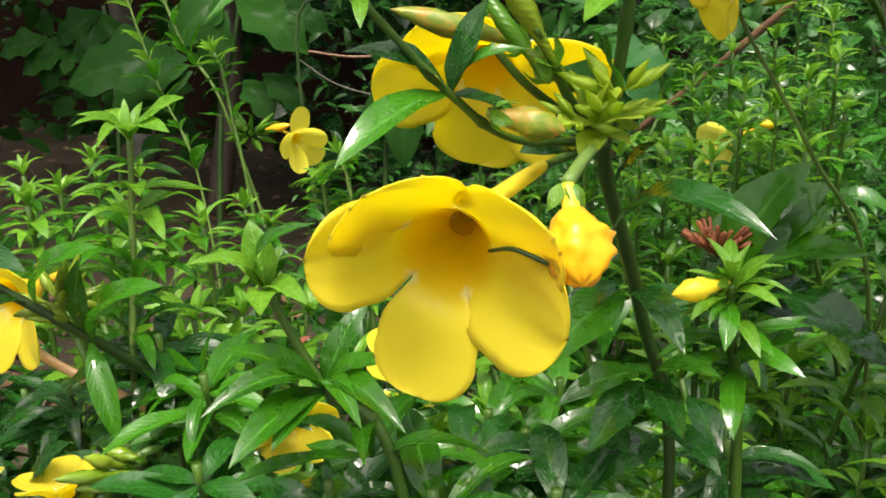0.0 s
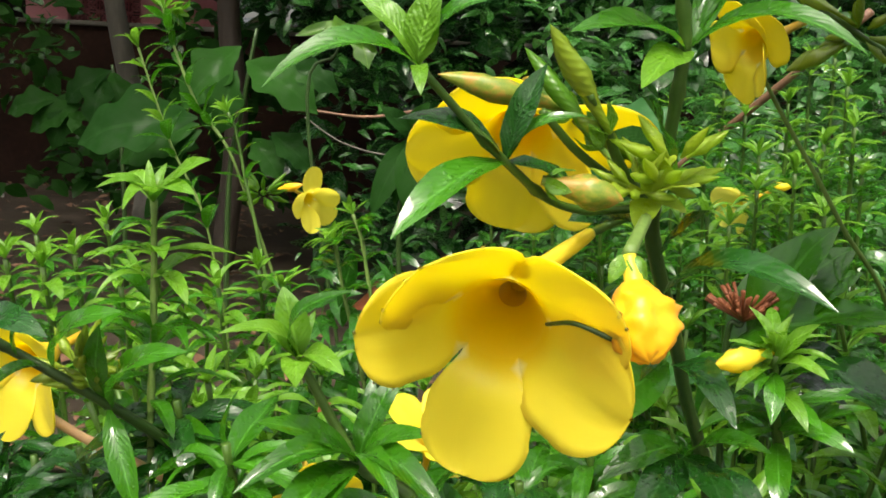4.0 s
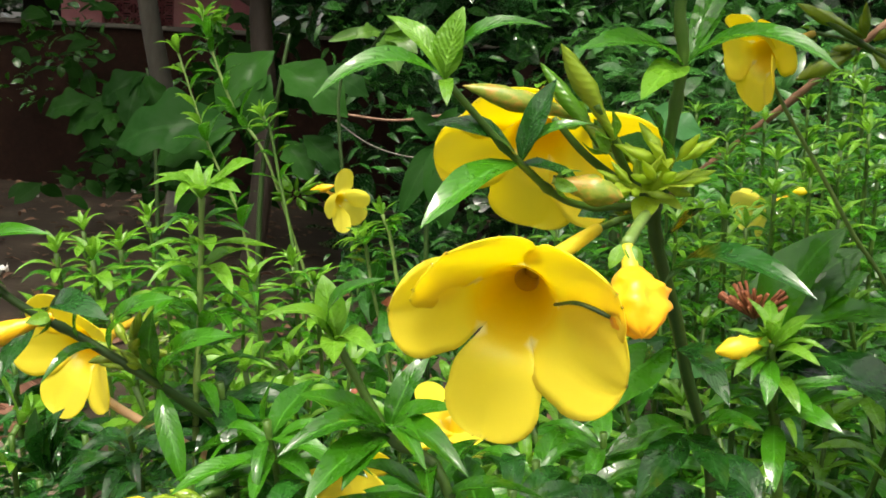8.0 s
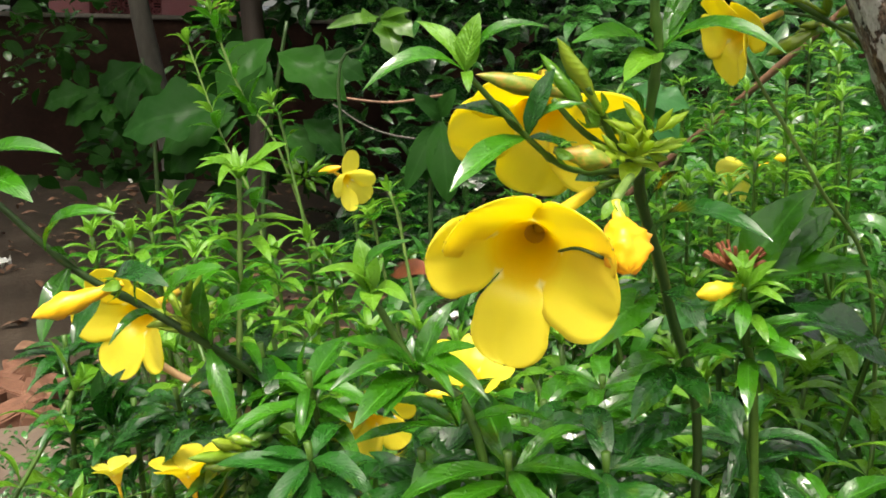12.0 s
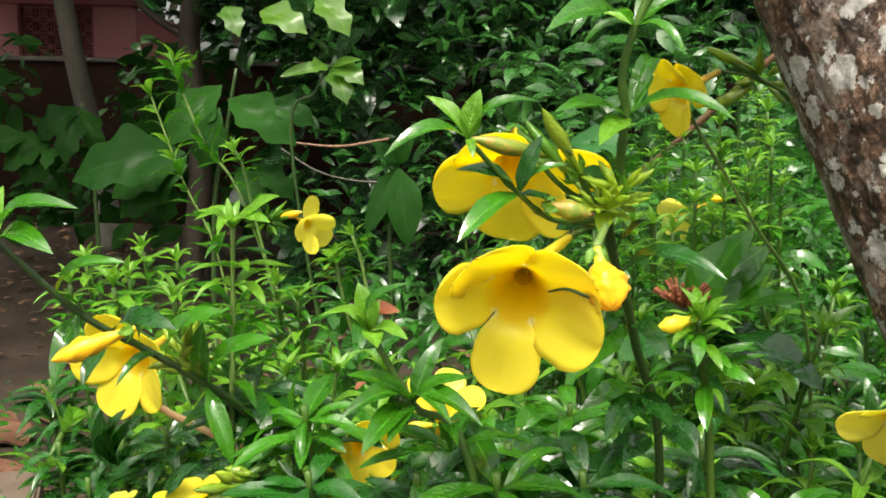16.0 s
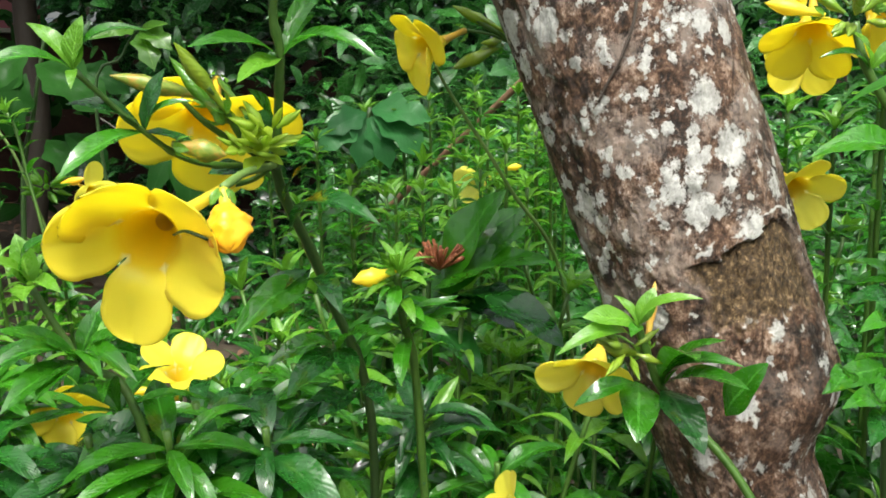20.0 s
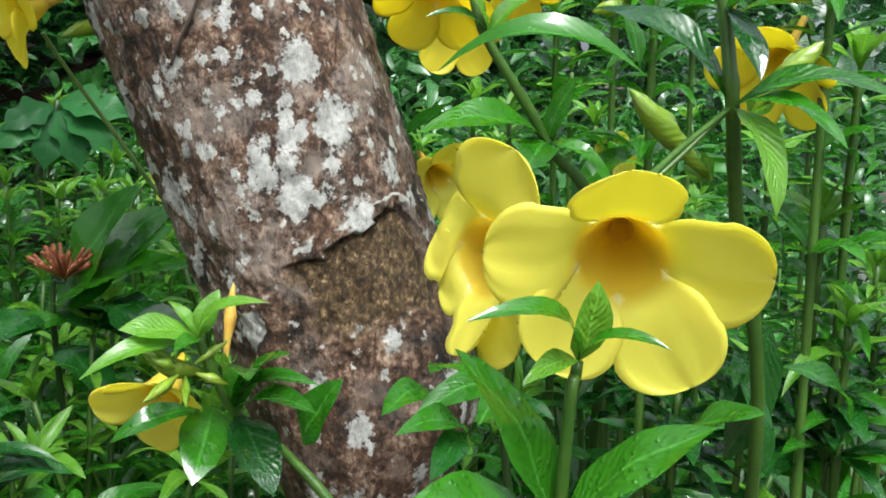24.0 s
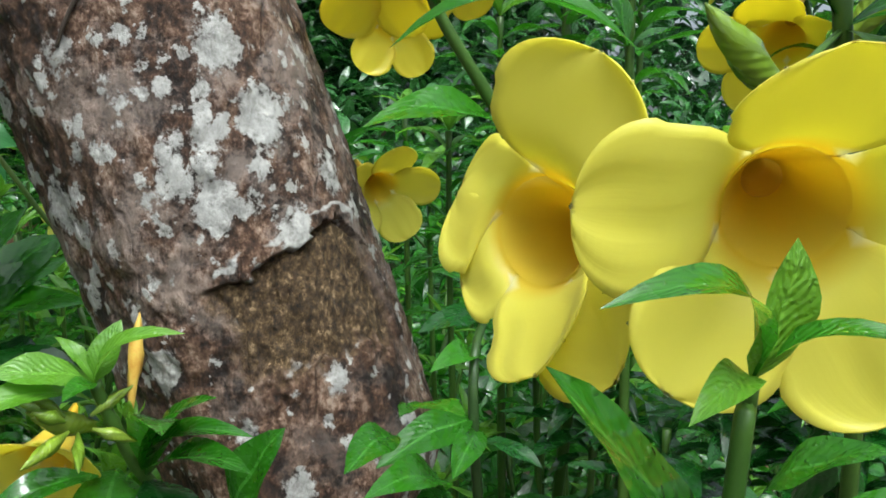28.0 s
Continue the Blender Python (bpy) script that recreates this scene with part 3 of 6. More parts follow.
def flower(plant, mouth, axis, up, size, flares=(62, 62, 62, 62, 62), lengths=(1, 1, 1, 1, 1), widths=(1, 1, 1, 1, 1), curls=(0, 0, 0, 0, 0), turn=0.0, phis=(0, 0, 0, 0, 0),
           tube=1.0, mat=None, label="", foot=None, calyx=True, drops=0, thick=True, throat=0.27, seed=0, cup=0.25):
    """A yellow trumpet: throat and tube, five lobes, a green calyx and a stalk to foot. Its mouth opens along axis."""
    mat = mat or PETAL
    size *= 0.92
    z = Vector(axis).normalized()
    x = Vector(up)
    x = (x - z * x.dot(z)).normalized()
    m = Matrix.Translation(mouth) @ Matrix((x, z.cross(x), z)).transposed().to_4x4()
    r0 = size * throat
    deep = r0 * 1.45
    end = max(size * 1.02 * tube, deep + size * 0.3)
    prof = [(r0 * 0.37, -deep + size * 0.01, -0.3), (r0 * 0.33, -deep - size * 0.08, -0.3), (r0 * 0.27, -deep - size * 0.16, -0.3), (r0 * 0.24, -deep - size * 0.24, -0.2),
            (r0 * 0.22, -end, -0.1), (r0 * 0.005, -end - size * 0.01, -0.1)]
    body = part("flower", lathe_mesh("flower", prof), THROAT, plant, label, m)
    cup_line = [(r0 * (0.33 + 0.61 * (k / 6) ** 0.8), -deep * (1 - k / 6), -0.16 + 0.2 * k / 6) for k in range(7)]
    part("throat", lathe_mesh("throat", cup_line, 24), mat, body, "", m)
    rnd, beads = random.Random(seed), []
    for i in range(5):
        mesh = petal_mesh(turn + i * 2 * math.pi / 5, radians(phis[i]), r0, size * lengths[i] * 0.88, size * 0.40 * widths[i], flares[i], cup, 0.14, curls[i], seed=seed + i)
        petal = part("petal", mesh, mat, body, "", m)
        if thick:
            shell = petal.modifiers.new("thickness", "SOLIDIFY")
            shell.thickness, shell.offset = size * 0.008, 0
        if drops:
            edge = [v.co for k, v in enumerate(mesh.vertices) if (k % 13 in (0, 12) and k > 200) or k >= len(mesh.vertices) - 26]
            beads += [rnd.choice(edge) for _ in range(drops)]
    if drops:
        for bead in beads:
            s = size * rnd.uniform(0.006, 0.015)
            part("rain_drop", BEAD, WATER, body, "", m @ Matrix.Translation(bead) @ Matrix.Diagonal((s, s, s * 0.8, 1)))
    if calyx:
        back = -end + size * 0.02
        for i in range(5):
            a = i * 2 * math.pi / 5 + 0.4
            way = m.to_3x3() @ Vector((math.cos(a) * 0.45, math.sin(a) * 0.45, 0.8))
            base = m @ Vector((math.cos(a) * r0 * 0.27, math.sin(a) * r0 * 0.27, back - size * 0.03))
            part("sepal", blade(6, LEAF_YOUNG), LEAF_YOUNG, body, "", basis(base, way, m.to_3x3() @ Vector((math.cos(a), math.sin(a), -0.4)), size * 0.26))
    if foot is not None:
        base = m @ Vector((0, 0, -end - size * 0.02))
        mid = (base + Vector(foot)) / 2 + (base - m.translation).normalized() * size * 0.1
        rod("stalk", [foot, mid, base], size * 0.025, size * 0.04, STEM_GREEN, body, per=5, sides=6)
    return body


def bud(plant, base, tip, r, mat=None, label="", calyx=True, twist=2.5, fat=0.55, neck=1.4, blunt=0.8, lobes=0.10):
    """A closed bud: a twisted spindle in a small calyx."""
    a, b = Vector(base), Vector(tip)
    mat = mat or BUD_GREEN
    n, sides = 14, 10
    verts, uvs = [], []
    for i in range(n):
        s = i / (n - 1)
        rad = r * (0.28 + 0.72 * min(1.0, s / fat) ** neck) * (1 if s < fat else max(0.02, math.cos((s - fat) / (1 - fat) * math.pi / 2) ** blunt))
        for j in range(sides):
            an = 2 * math.pi * j / sides + twist * s
            rr = rad * (1 + lobes * math.cos(5 * (an - twist * s)) + 0.4 * lobes * math.sin(9 * an + 14 * s))
            verts.append((rr * math.cos(an), (b - a).length * s, rr * math.sin(an)))
            uvs.append((j / sides, 1 - s))
    m = basis(a, b - a, (0.2, -0.6, 0.7), 1.0)
    ob = part("bud", grid_mesh("bud", verts, uvs, n, sides, wrap=True), mat, plant, label, m)
    if calyx:
        for i in range(4):
            an = i * math.pi / 2 + 0.5
            way = m.to_3x3() @ Vector((math.cos(an) * 0.5, 0.85, math.sin(an) * 0.5))
            part("sepal", blade(6, LEAF_YOUNG), LEAF_YOUNG, ob, "", basis(a, way, m.to_3x3() @ Vector((math.cos(an), -0.4, math.sin(an))), max(r * 2.0, (b - a).length * 0.24)))
    return ob


def cluster(plant, at, n, size, seed, mat=None):
    """A knot of young buds."""
    rnd = random.Random(seed)
    for _ in range(n):
        way = Vector((rnd.uniform(-1, 1), rnd.uniform(-0.9, 0.4), rnd.uniform(-0.3, 1))).normalized()
        base = Vector(at) + way * size * 0.25
        bud(plant, base, base + way * size * rnd.uniform(0.6, 1.2), size * rnd.uniform(0.09, 0.14), mat or BUD_GREEN, calyx=False, fat=0.35)


def leaf_mass(name, spots, mat, blade_kinds, label, category, parent=None, n=6, m=3):
    """Many blades as one mesh. spots: (place, way, face, size)."""
    datas = [leaf_points(**{**BLADES[k], "n": n, "m": m}) for k in blade_kinds]
    verts, uvs, faces, off = [], [], [], 0
    quads = np.array([(i * m + j, i * m + j + 1, (i + 1) * m + j + 1, (i + 1) * m + j) for i in range(n - 1) for j in range(m - 1)])
    for k, (at, way, face, size) in enumerate(spots):
        v, uv, _, _ = datas[k % len(datas)]
        mt = np.array(basis(at, way, face, size))
        verts.append(v @ mt[:3, :3].T + mt[:3, 3])
        uvs.append(uv)
        faces.append(quads + off)
        off += n * m
    verts, uvs, faces = np.concatenate(verts), np.concatenate(uvs), np.concatenate(faces)
    mesh = bpy.data.meshes.new(name)
    mesh.vertices.add(len(verts))
    mesh.vertices.foreach_set("co", verts.astype(np.float32).ravel())
    mesh.loops.add(len(faces) * 4)
    mesh.loops.foreach_set("vertex_index", faces.astype(np.int32).ravel())
    mesh.polygons.add(len(faces))
    mesh.polygons.foreach_set("loop_start", np.arange(0, len(faces) * 4, 4, dtype=np.int32))
    mesh.polygons.foreach_set("use_smooth", np.ones(len(faces), bool))
    mesh.update()
    layer = mesh.uv_layers.new(name="uv")
    layer.data.foreach_set("uv", uvs[faces.ravel()].astype(np.float32).ravel())
    mesh.materials.append(mat)
    ob = hang(new(name, mesh), parent)
    return tagged(ob, label, category if parent is None else "", kind="stuff")


def scatter(rnd, n, low, high, size, up=0.6, inside=None):
    """Leaf spots in a box, blades hanging outward and down with their faces to the sky."""
    out = []
    while len(out) < n:
        p = Vector([rnd.uniform(a, b) for a, b in zip(low, high)])
        if inside and not inside(p):
            continue
        e = [abs(2 * (p[i] - low[i]) / (high[i] - low[i]) - 1) for i in (0, 1)]
        if e[0] ** 4 + e[1] ** 4 > 0.95 + 0.9 * noise.noise(p * (3.0 / (high[0] - low[0]))) + 0.25 * rnd.random():
            continue
        way = Vector((rnd.gauss(0, 1), rnd.gauss(-0.2, 1), rnd.gauss(-0.25, 0.55)))
        face = Vector((rnd.gauss(0, 0.5), rnd.gauss(-0.25, 0.5), up + rnd.random()))
        out.append((p, way, face, rnd.uniform(*size)))
    return out


# ---- the ground and what stands far off ----
def ground_height(x, y):
    far = max(0.0, min(1.0, (y - 1.2) / 2.0))
    return 0.05 * far * (noise.noise(Vector((x * 0.45, y * 0.45, 3.1))) + 0.35 * noise.noise(Vector((x * 1.9, y * 1.9, 7.7)))) - 0.012


def build_ground():
    xs = np.concatenate([np.linspace(-60, -6.5, 10), np.linspace(-6, 6, 90), np.linspace(6.5, 60, 10)])
    ys = np.concatenate([np.linspace(-60, -2.5, 10), np.linspace(-2, 12, 100), np.linspace(12.5, 90, 12)])
    verts = [(x, y, ground_height(x, y)) for y in ys for x in xs]
    uvs = [(x, y) for y in ys for x in xs]
    mesh = grid_mesh("ground", verts, uvs, len(ys), len(xs))
    tagged(part("ground", mesh, SOIL, None), "wet brown trodden soil with puddled patches", "ground", kind="structure")


build_ground()


def box_mesh(name, size, bevel=0.0, rough=0.0, seed=0, cuts=0):
    bm = bmesh.new()
    bmesh.ops.create_cube(bm, size=1.0)
    for v in bm.verts:
        v.co = Vector((v.co.x * size[0], v.co.y * size[1], v.co.z * size[2]))
    if cuts:
        bmesh.ops.subdivide_edges(bm, edges=bm.edges[:], cuts=cuts, use_grid_fill=True)
    if bevel:
        bmesh.ops.bevel(bm, geom=bm.edges[:] if not cuts else [e for e in bm.edges if e.calc_face_angle(0) > 0.5], offset=bevel, segments=2, affect="EDGES")
    if rough:
        for v in bm.verts:
            q = v.co * (1.2 / max(size)) * 3 + Vector((seed * 3.7, seed * 1.3, 0))
            v.co += Vector((noise.noise(q), noise.noise(q + Vector((9, 0, 0))), noise.noise(q + Vector((0, 9, 0))))) * rough
    return bm_mesh(name, bm)


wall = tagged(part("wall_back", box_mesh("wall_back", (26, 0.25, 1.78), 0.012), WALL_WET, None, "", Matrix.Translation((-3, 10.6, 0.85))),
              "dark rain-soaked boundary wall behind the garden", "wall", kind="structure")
part("coping", box_mesh("coping", (26, 0.32, 0.05), 0.01), BARK_GREY, wall, "mossy concrete coping", Matrix.Translation((-3, 10.6, 1.765)))

HOUSE_Y = 14.0
house = thing("house", (-7.0, HOUSE_Y, 0), "pink plastered house behind the boundary wall", "house")


def build_house():
    y = HOUSE_Y
    gx0, gz0, gx1, gz1 = -6.2276, 1.9782, -5.1503, 2.7287
    right = -4.6026
    left = right - 6.5
    top = gz1 + 0.02
    def slab(name, x0, x1, z0, z1, mat, d=0.22, y0=y, label="", parent=house):
        return part(name, box_mesh(name, (x1 - x0, d, z1 - z0), 0.006), mat, parent, label, Matrix.Translation(((x0 + x1) / 2, y0 + d / 2, (z0 + z1) / 2)))
    slab("wall", gx0 - 0.62, gx0, 0, top, PINK)
    slab("wall", gx1, right, 0, top, PINK)
    slab("wall", gx0, gx1, 0, gz0, PINK)
    slab("wall", left, gx0 - 1.85, 0, top, PINK)
    # black sheet behind the opening stands in for the unlit interior
    slab("doorway_back", gx0 - 1.85, gx0 - 0.62, 0, top, VOID, 0.05, y + 1.2, "near-black sheet for the shade inside the doorway")
    slab("lintel", left, right + 0.1, top, top + 0.12, PINK_DARK, 0.36, y - 0.08, "dark pink lintel")
    slab("fascia", left, right - 0.25, top + 0.12, top + 0.62, WHITE_PAINT, 0.2, y - 0.02, "pale painted parapet")
    # roof out of view; its deep overhang is added to dim the facade
    slab("roof", left, right + 0.5, top + 0.62, top + 0.78, PINK_DARK, 3.9, y - 1.4)
    slab("side_wall", right - 0.2, right, 0, top, PINK_DARK, 3.0, y + 0.22)
    # another black sheet, for the shade behind the grille
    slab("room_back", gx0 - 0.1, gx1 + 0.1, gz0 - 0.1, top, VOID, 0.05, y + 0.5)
    grille = slab("grille_window", gx0, gx1, gz0, gz0 + 0.03, PINK_DARK, 0.12, y + 0.06, "maroon lattice ventilation grille")
    cols, rows = 5, 4
    cw, ch = (gx1 - gx0) / cols, (gz1 - gz0) / rows
    bm = bmesh.new()
    t = 0.022
    for dx, dz, w, h in ((0, -ch / 2, cw, t), (0, ch / 2, cw, t), (-cw / 2, 0, t, ch), (cw / 2, 0, t, ch)):
        bmesh.ops.create_cube(bm, size=1, matrix=Matrix.Translation((dx, 0, dz)) @ Matrix.Diagonal((w, 0.06, h, 1)))
    for a in (45, -45):
        bmesh.ops.create_cube(bm, size=1, matrix=Matrix.Rotation(radians(a), 4, "Y") @ Matrix.Diagonal((cw * 1.15, 0.05, t, 1)))
    ring = 12
    for k in range(ring):
        a = 2 * math.pi * k / ring
        bmesh.ops.create_cube(bm, size=1, matrix=Matrix.Translation((math.cos(a) * cw * 0.28, 0, math.sin(a) * ch * 0.28)) @ Matrix.Rotation(-a, 4, "Y") @ Matrix.Diagonal((t, 0.05, cw * 0.17, 1)))
    mesh = bm_mesh("grille_block", bm)
    mesh.materials.append(PINK_DARK)
    for i in range(cols):
        for j in range(rows):
            part("grille_block", mesh, PINK_DARK, grille, "", Matrix.Translation((gx0 + cw * (i + 0.5), y + 0.12, gz0 + ch * (j + 0.5))))


build_house()


def far_tree(points, r0, r1, mat, label, crown_low, crown_high, count, seed, limbs=()):
    tree = thing("tree", points[0], label, "tree")
    trunk = rod("trunk", points, r0, r1, mat, tree, per=8, sides=14)
    for limb in limbs:
        rod("limb", limb[:-1], limb[-1], limb[-1] * 0.45, mat, tree, per=6, sides=9)
    # leaves overhead and out of view, added to block sky and sun
    if count:
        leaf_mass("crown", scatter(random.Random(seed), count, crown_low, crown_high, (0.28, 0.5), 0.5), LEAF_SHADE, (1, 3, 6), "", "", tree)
    return tree


# both crowns are unseen; the first is stretched forward to shade ground and wall
far_tree([(-2.8681, 8.056, 0), (-3.136, 8.8, 0.3306), (-3.2775, 8.8, 1.0555), (-3.4266, 8.8, 1.7667), (-3.5398, 8.8, 2.5644), (-3.6, 8.6, 4.5)], 0.11, 0.075, BARK_GREY,
         "grey-barked leaning tree with an added crown out of view", (-9.0, 0.9, 2.9), (-0.5, 12.5, 4.8), 5000, 11)
far_tree([(-1.62, 6.0, -0.02), (-1.5413, 6, 0.8779), (-1.6059, 6, 1.5774), (-1.5845, 6, 1.9894), (-1.5, 6.1, 4.2)], 0.075, 0.06, BARK_DARK,
         "dark slender forked tree at the garden's back", (-2.5, 4.5, 3.2), (3.5, 9.0, 5.2), 3000, 12,
         limbs=[[(-1.6298, 6, 1.6459), (-1.8094, 5.95, 1.7568), (-1.9866, 5.9, 1.9658), (-2.6, 5.9, 2.9), 0.03], [(-1.587, 6, 1.7157), (-1.5069, 5.9, 1.9091), (-1.4882, 5.9, 2.11), 0.025]])


def hedge():
    """The dark thicket behind the garden."""
    rnd = random.Random(5)
    low = lambda p: p.z < 2.9 + 0.5 * noise.noise(p * 0.8) and p.y > 4.4 - 0.25 * p.x * (p.x > 0) + 0.5 * noise.noise(Vector((p.x * 1.1, p.z * 1.1, 0)))
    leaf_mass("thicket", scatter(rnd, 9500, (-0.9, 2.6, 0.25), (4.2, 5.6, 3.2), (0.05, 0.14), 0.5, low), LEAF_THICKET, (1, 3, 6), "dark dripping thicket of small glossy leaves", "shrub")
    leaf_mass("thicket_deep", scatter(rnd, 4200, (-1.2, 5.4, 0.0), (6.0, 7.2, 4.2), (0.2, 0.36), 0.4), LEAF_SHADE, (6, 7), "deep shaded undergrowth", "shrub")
    # invented foliage on the right, put there to darken gaps and cut skylight
    leaf_mass("side_thicket", scatter(rnd, 2200, (3.0, 0.8, 0.0), (7.5, 5.0, 2.0), (0.16, 0.32), 0.4), LEAF_SHADE, (6, 7), "added dark thicket closing the background beyond the leaning tree", "shrub")
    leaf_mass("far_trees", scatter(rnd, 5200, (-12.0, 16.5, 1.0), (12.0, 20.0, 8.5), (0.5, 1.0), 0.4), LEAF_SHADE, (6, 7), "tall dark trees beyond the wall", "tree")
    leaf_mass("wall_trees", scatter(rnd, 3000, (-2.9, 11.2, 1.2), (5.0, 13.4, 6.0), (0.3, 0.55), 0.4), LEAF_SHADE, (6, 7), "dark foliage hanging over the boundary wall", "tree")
    leaf_mass("mid_shrub", scatter(rnd, 1500, (0.15, 2.5, 0.5), (1.7, 3.3, 1.75), (0.07, 0.14), 0.6, lambda p: p.z < 1.35 + 0.5 * noise.noise(p * 1.7)), LEAF_THICKET, (1, 3, 6), "shaded shrub of larger leaves behind the garden", "shrub")
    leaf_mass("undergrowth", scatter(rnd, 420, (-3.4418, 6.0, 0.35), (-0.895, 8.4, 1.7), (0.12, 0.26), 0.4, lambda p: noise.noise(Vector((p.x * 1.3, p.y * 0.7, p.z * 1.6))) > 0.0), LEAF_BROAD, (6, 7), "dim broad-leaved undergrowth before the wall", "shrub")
    leaf_mass("low_bough", scatter(rnd, 300, (-1.694, 5.4, 1.75), (-0.8931, 7.4, 3.0), (0.14, 0.26), 0.4), LEAF_SHADE, (6, 7), "dark leafy boughs before the house", "tree")
    leaf_mass("creeper", scatter(rnd, 260, (-7.0, 9.6, 0.9), (-0.5, 10.3, 1.95), (0.10, 0.2), 0.6, lambda p: noise.noise(Vector((p.x * 0.9, p.z, 2))) > 0.05), LEAF_MASS, (6, 7), "green creeper over the boundary wall", "creeper")


hedge()


def litter():
    rnd = random.Random(3)
    spots = []
    for _ in range(1500):
        x, y = rnd.uniform(-6.5, 3.0), rnd.uniform(2.2, 10.3)
        spots.append((Vector((x, y, ground_height(x, y) + 0.012)), (rnd.gauss(0, 1), rnd.gauss(0, 1), 0.05), (rnd.gauss(0, 0.3), rnd.gauss(0, 0.3), 1), rnd.uniform(0.06, 0.14)))
    leaf_mass("leaf_litter", spots, TWIG_BROWN, (3, 6), "dead brown leaves strewn on wet soil", "leaf litter")
    weeds = []
    for _ in range(1600):
        x, y = rnd.uniform(-1.7, 0.4), rnd.uniform(1.6, 3.4)
        if noise.noise(Vector((x * 1.3, y * 1.3, 5))) < -0.02:
            continue
        weeds.append((Vector((x, y, rnd.uniform(0.01, 0.16))), (rnd.gauss(0, 1), rnd.gauss(0, 1), rnd.uniform(-0.2, 0.8)), (rnd.gauss(0, 0.4), -0.2, 1), rnd.uniform(0.025, 0.06)))
    cover = scatter(rnd, 5200, (-1.5, 1.05, 0.0), (-0.2, 2.3, 0.34), (0.018, 0.038), 0.7, lambda p: p.z < 0.20 + 0.22 * noise.noise(p * 3.1) and p.x > -1.15 - 0.4 * noise.noise(p * 2.0))
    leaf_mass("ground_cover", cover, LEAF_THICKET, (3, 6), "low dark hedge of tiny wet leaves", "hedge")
    leaf_mass("weeds", weeds, LEAF_MASS, (3, 6), "low round-leaved weeds by the bricks", "weed")


litter()


def stones():
    rnd = random.Random(8)
    spots = [((-1.3374, 2.7652, 0), 0.21, 0.14), ((-1.4969, 2.7889, 0), 0.2, 0.1), ((-1.4833, 2.9251, 0), 0.22, 0.1), ((-1.6473, 3.0119, 0), 0.2, 0.1), ((-1.5247, 3.1902, 0), 0.2, 0.09),
             ((-1.6777, 3.1626, 0), 0.24, 0.1), ((-1.6728, 3.2816, 0), 0.18, 0.1), ((-1.5605, 3.0053, 0), 0.2, 0.1), ((-1.6106, 3.2482, 0), 0.18, 0.09), ((-1.4928, 4.3264, 0), 0.2, 0.1)]
    for k, (p, l, w) in enumerate(spots):
        mesh = box_mesh("broken_brick", (l, w, 0.075), 0.006, 0.022, k, 2)
        m = Matrix.Translation((p[0], p[1], 0.03)) @ pose(0, 0, 0, rnd.uniform(-18, 18), rnd.uniform(-22, 22), rnd.uniform(0, 180))
        tagged(part("broken_brick", mesh, BRICK, None, "", m), "broken wet red clay brick lying on soil", "brick", "brick rubble")
    p = (-1.2821, 2.4211, 0)
    tagged(part("slab", box_mesh("slab", (0.62, 0.42, 0.07), 0.008, 0.015, 4, 3), SLAB, None, "", Matrix.Translation((p[0] - 0.12, p[1], 0.02)) @ pose(0, 0, 0, 2, -3, 18)),
           "worn flat paving slab of pale stone", "paving slab")
    for k, (p, s) in enumerate([((-0.3967, 6.4109, 0), 0.2), ((-0.6305, 7.7611, 0), 0.13), ((-0.3945, 7.3276, 0), 0.12), ((-0.4947, 6.3343, 0), 0.2), ((-0.529, 5.4503, 0), 0.17), ((-0.162, 6.332, 0), 0.12), ((-0.6627, 6.7334, 0), 0.14)]):
        bm = bmesh.new()
        bmesh.ops.create_icosphere(bm, subdivisions=3, radius=s * 0.5)
        for v in bm.verts:
            v.co *= 1 + 0.35 * noise.noise(v.co * (3 / s) * 0.6 + Vector((k * 5, 0, 0)))
            v.co.z *= 0.7
        tagged(part("stone", bm_mesh("stone", bm), STONE if k not in (1, 4) else BRICK, None, "", Matrix.Translation((p[0], p[1], s * 0.25))), "rough pale grey stone in a rubble heap", "stone", "rubble heap")
    for k, (p, s) in enumerate([((-4.0176, 9.9446, 0), 0.24), ((-4.5654, 8.7841, 0), 0.16), ((-2.8566, 5.2509, 0), 0.07), ((-0.236, 4.42, 0), 0.16)]):
        bm = bmesh.new()
        bmesh.ops.create_grid(bm, x_segments=10, y_segments=8, size=0.5)
        for v in bm.verts:
            v.co = Vector((v.co.x * s, v.co.y * s * 0.5, 0.03 + 0.05 * noise.noise(v.co * 4 + Vector((k * 7, 0, 0)))))
        bmesh.ops.solidify(bm, geom=bm.faces[:], thickness=0.004)
        tagged(part("crumpled_rag", bm_mesh("crumpled_rag", bm, True), CLOTH, None, "", Matrix.Translation((p[0], p[1], 0.01)) @ pose(0, 0, 0, 0, 0, 20 * k)), "crumpled white scrap of litter on soil", "litter", "scraps of litter")


stones()


# ---- broad-leaved saplings and climbers in the middle distance ----
def sapling(points, label, leaves, mat, r=0.008):
    plant = thing("sapling", points[0], label, "sapling")
    rod("stem", points, r, r * 0.5, STEM_DARK, plant, per=6)
    for base, tip, kind in leaves:
        leaf(plant, base, tip, kind, mat, (0.1, -0.75, 0.45))
    return plant


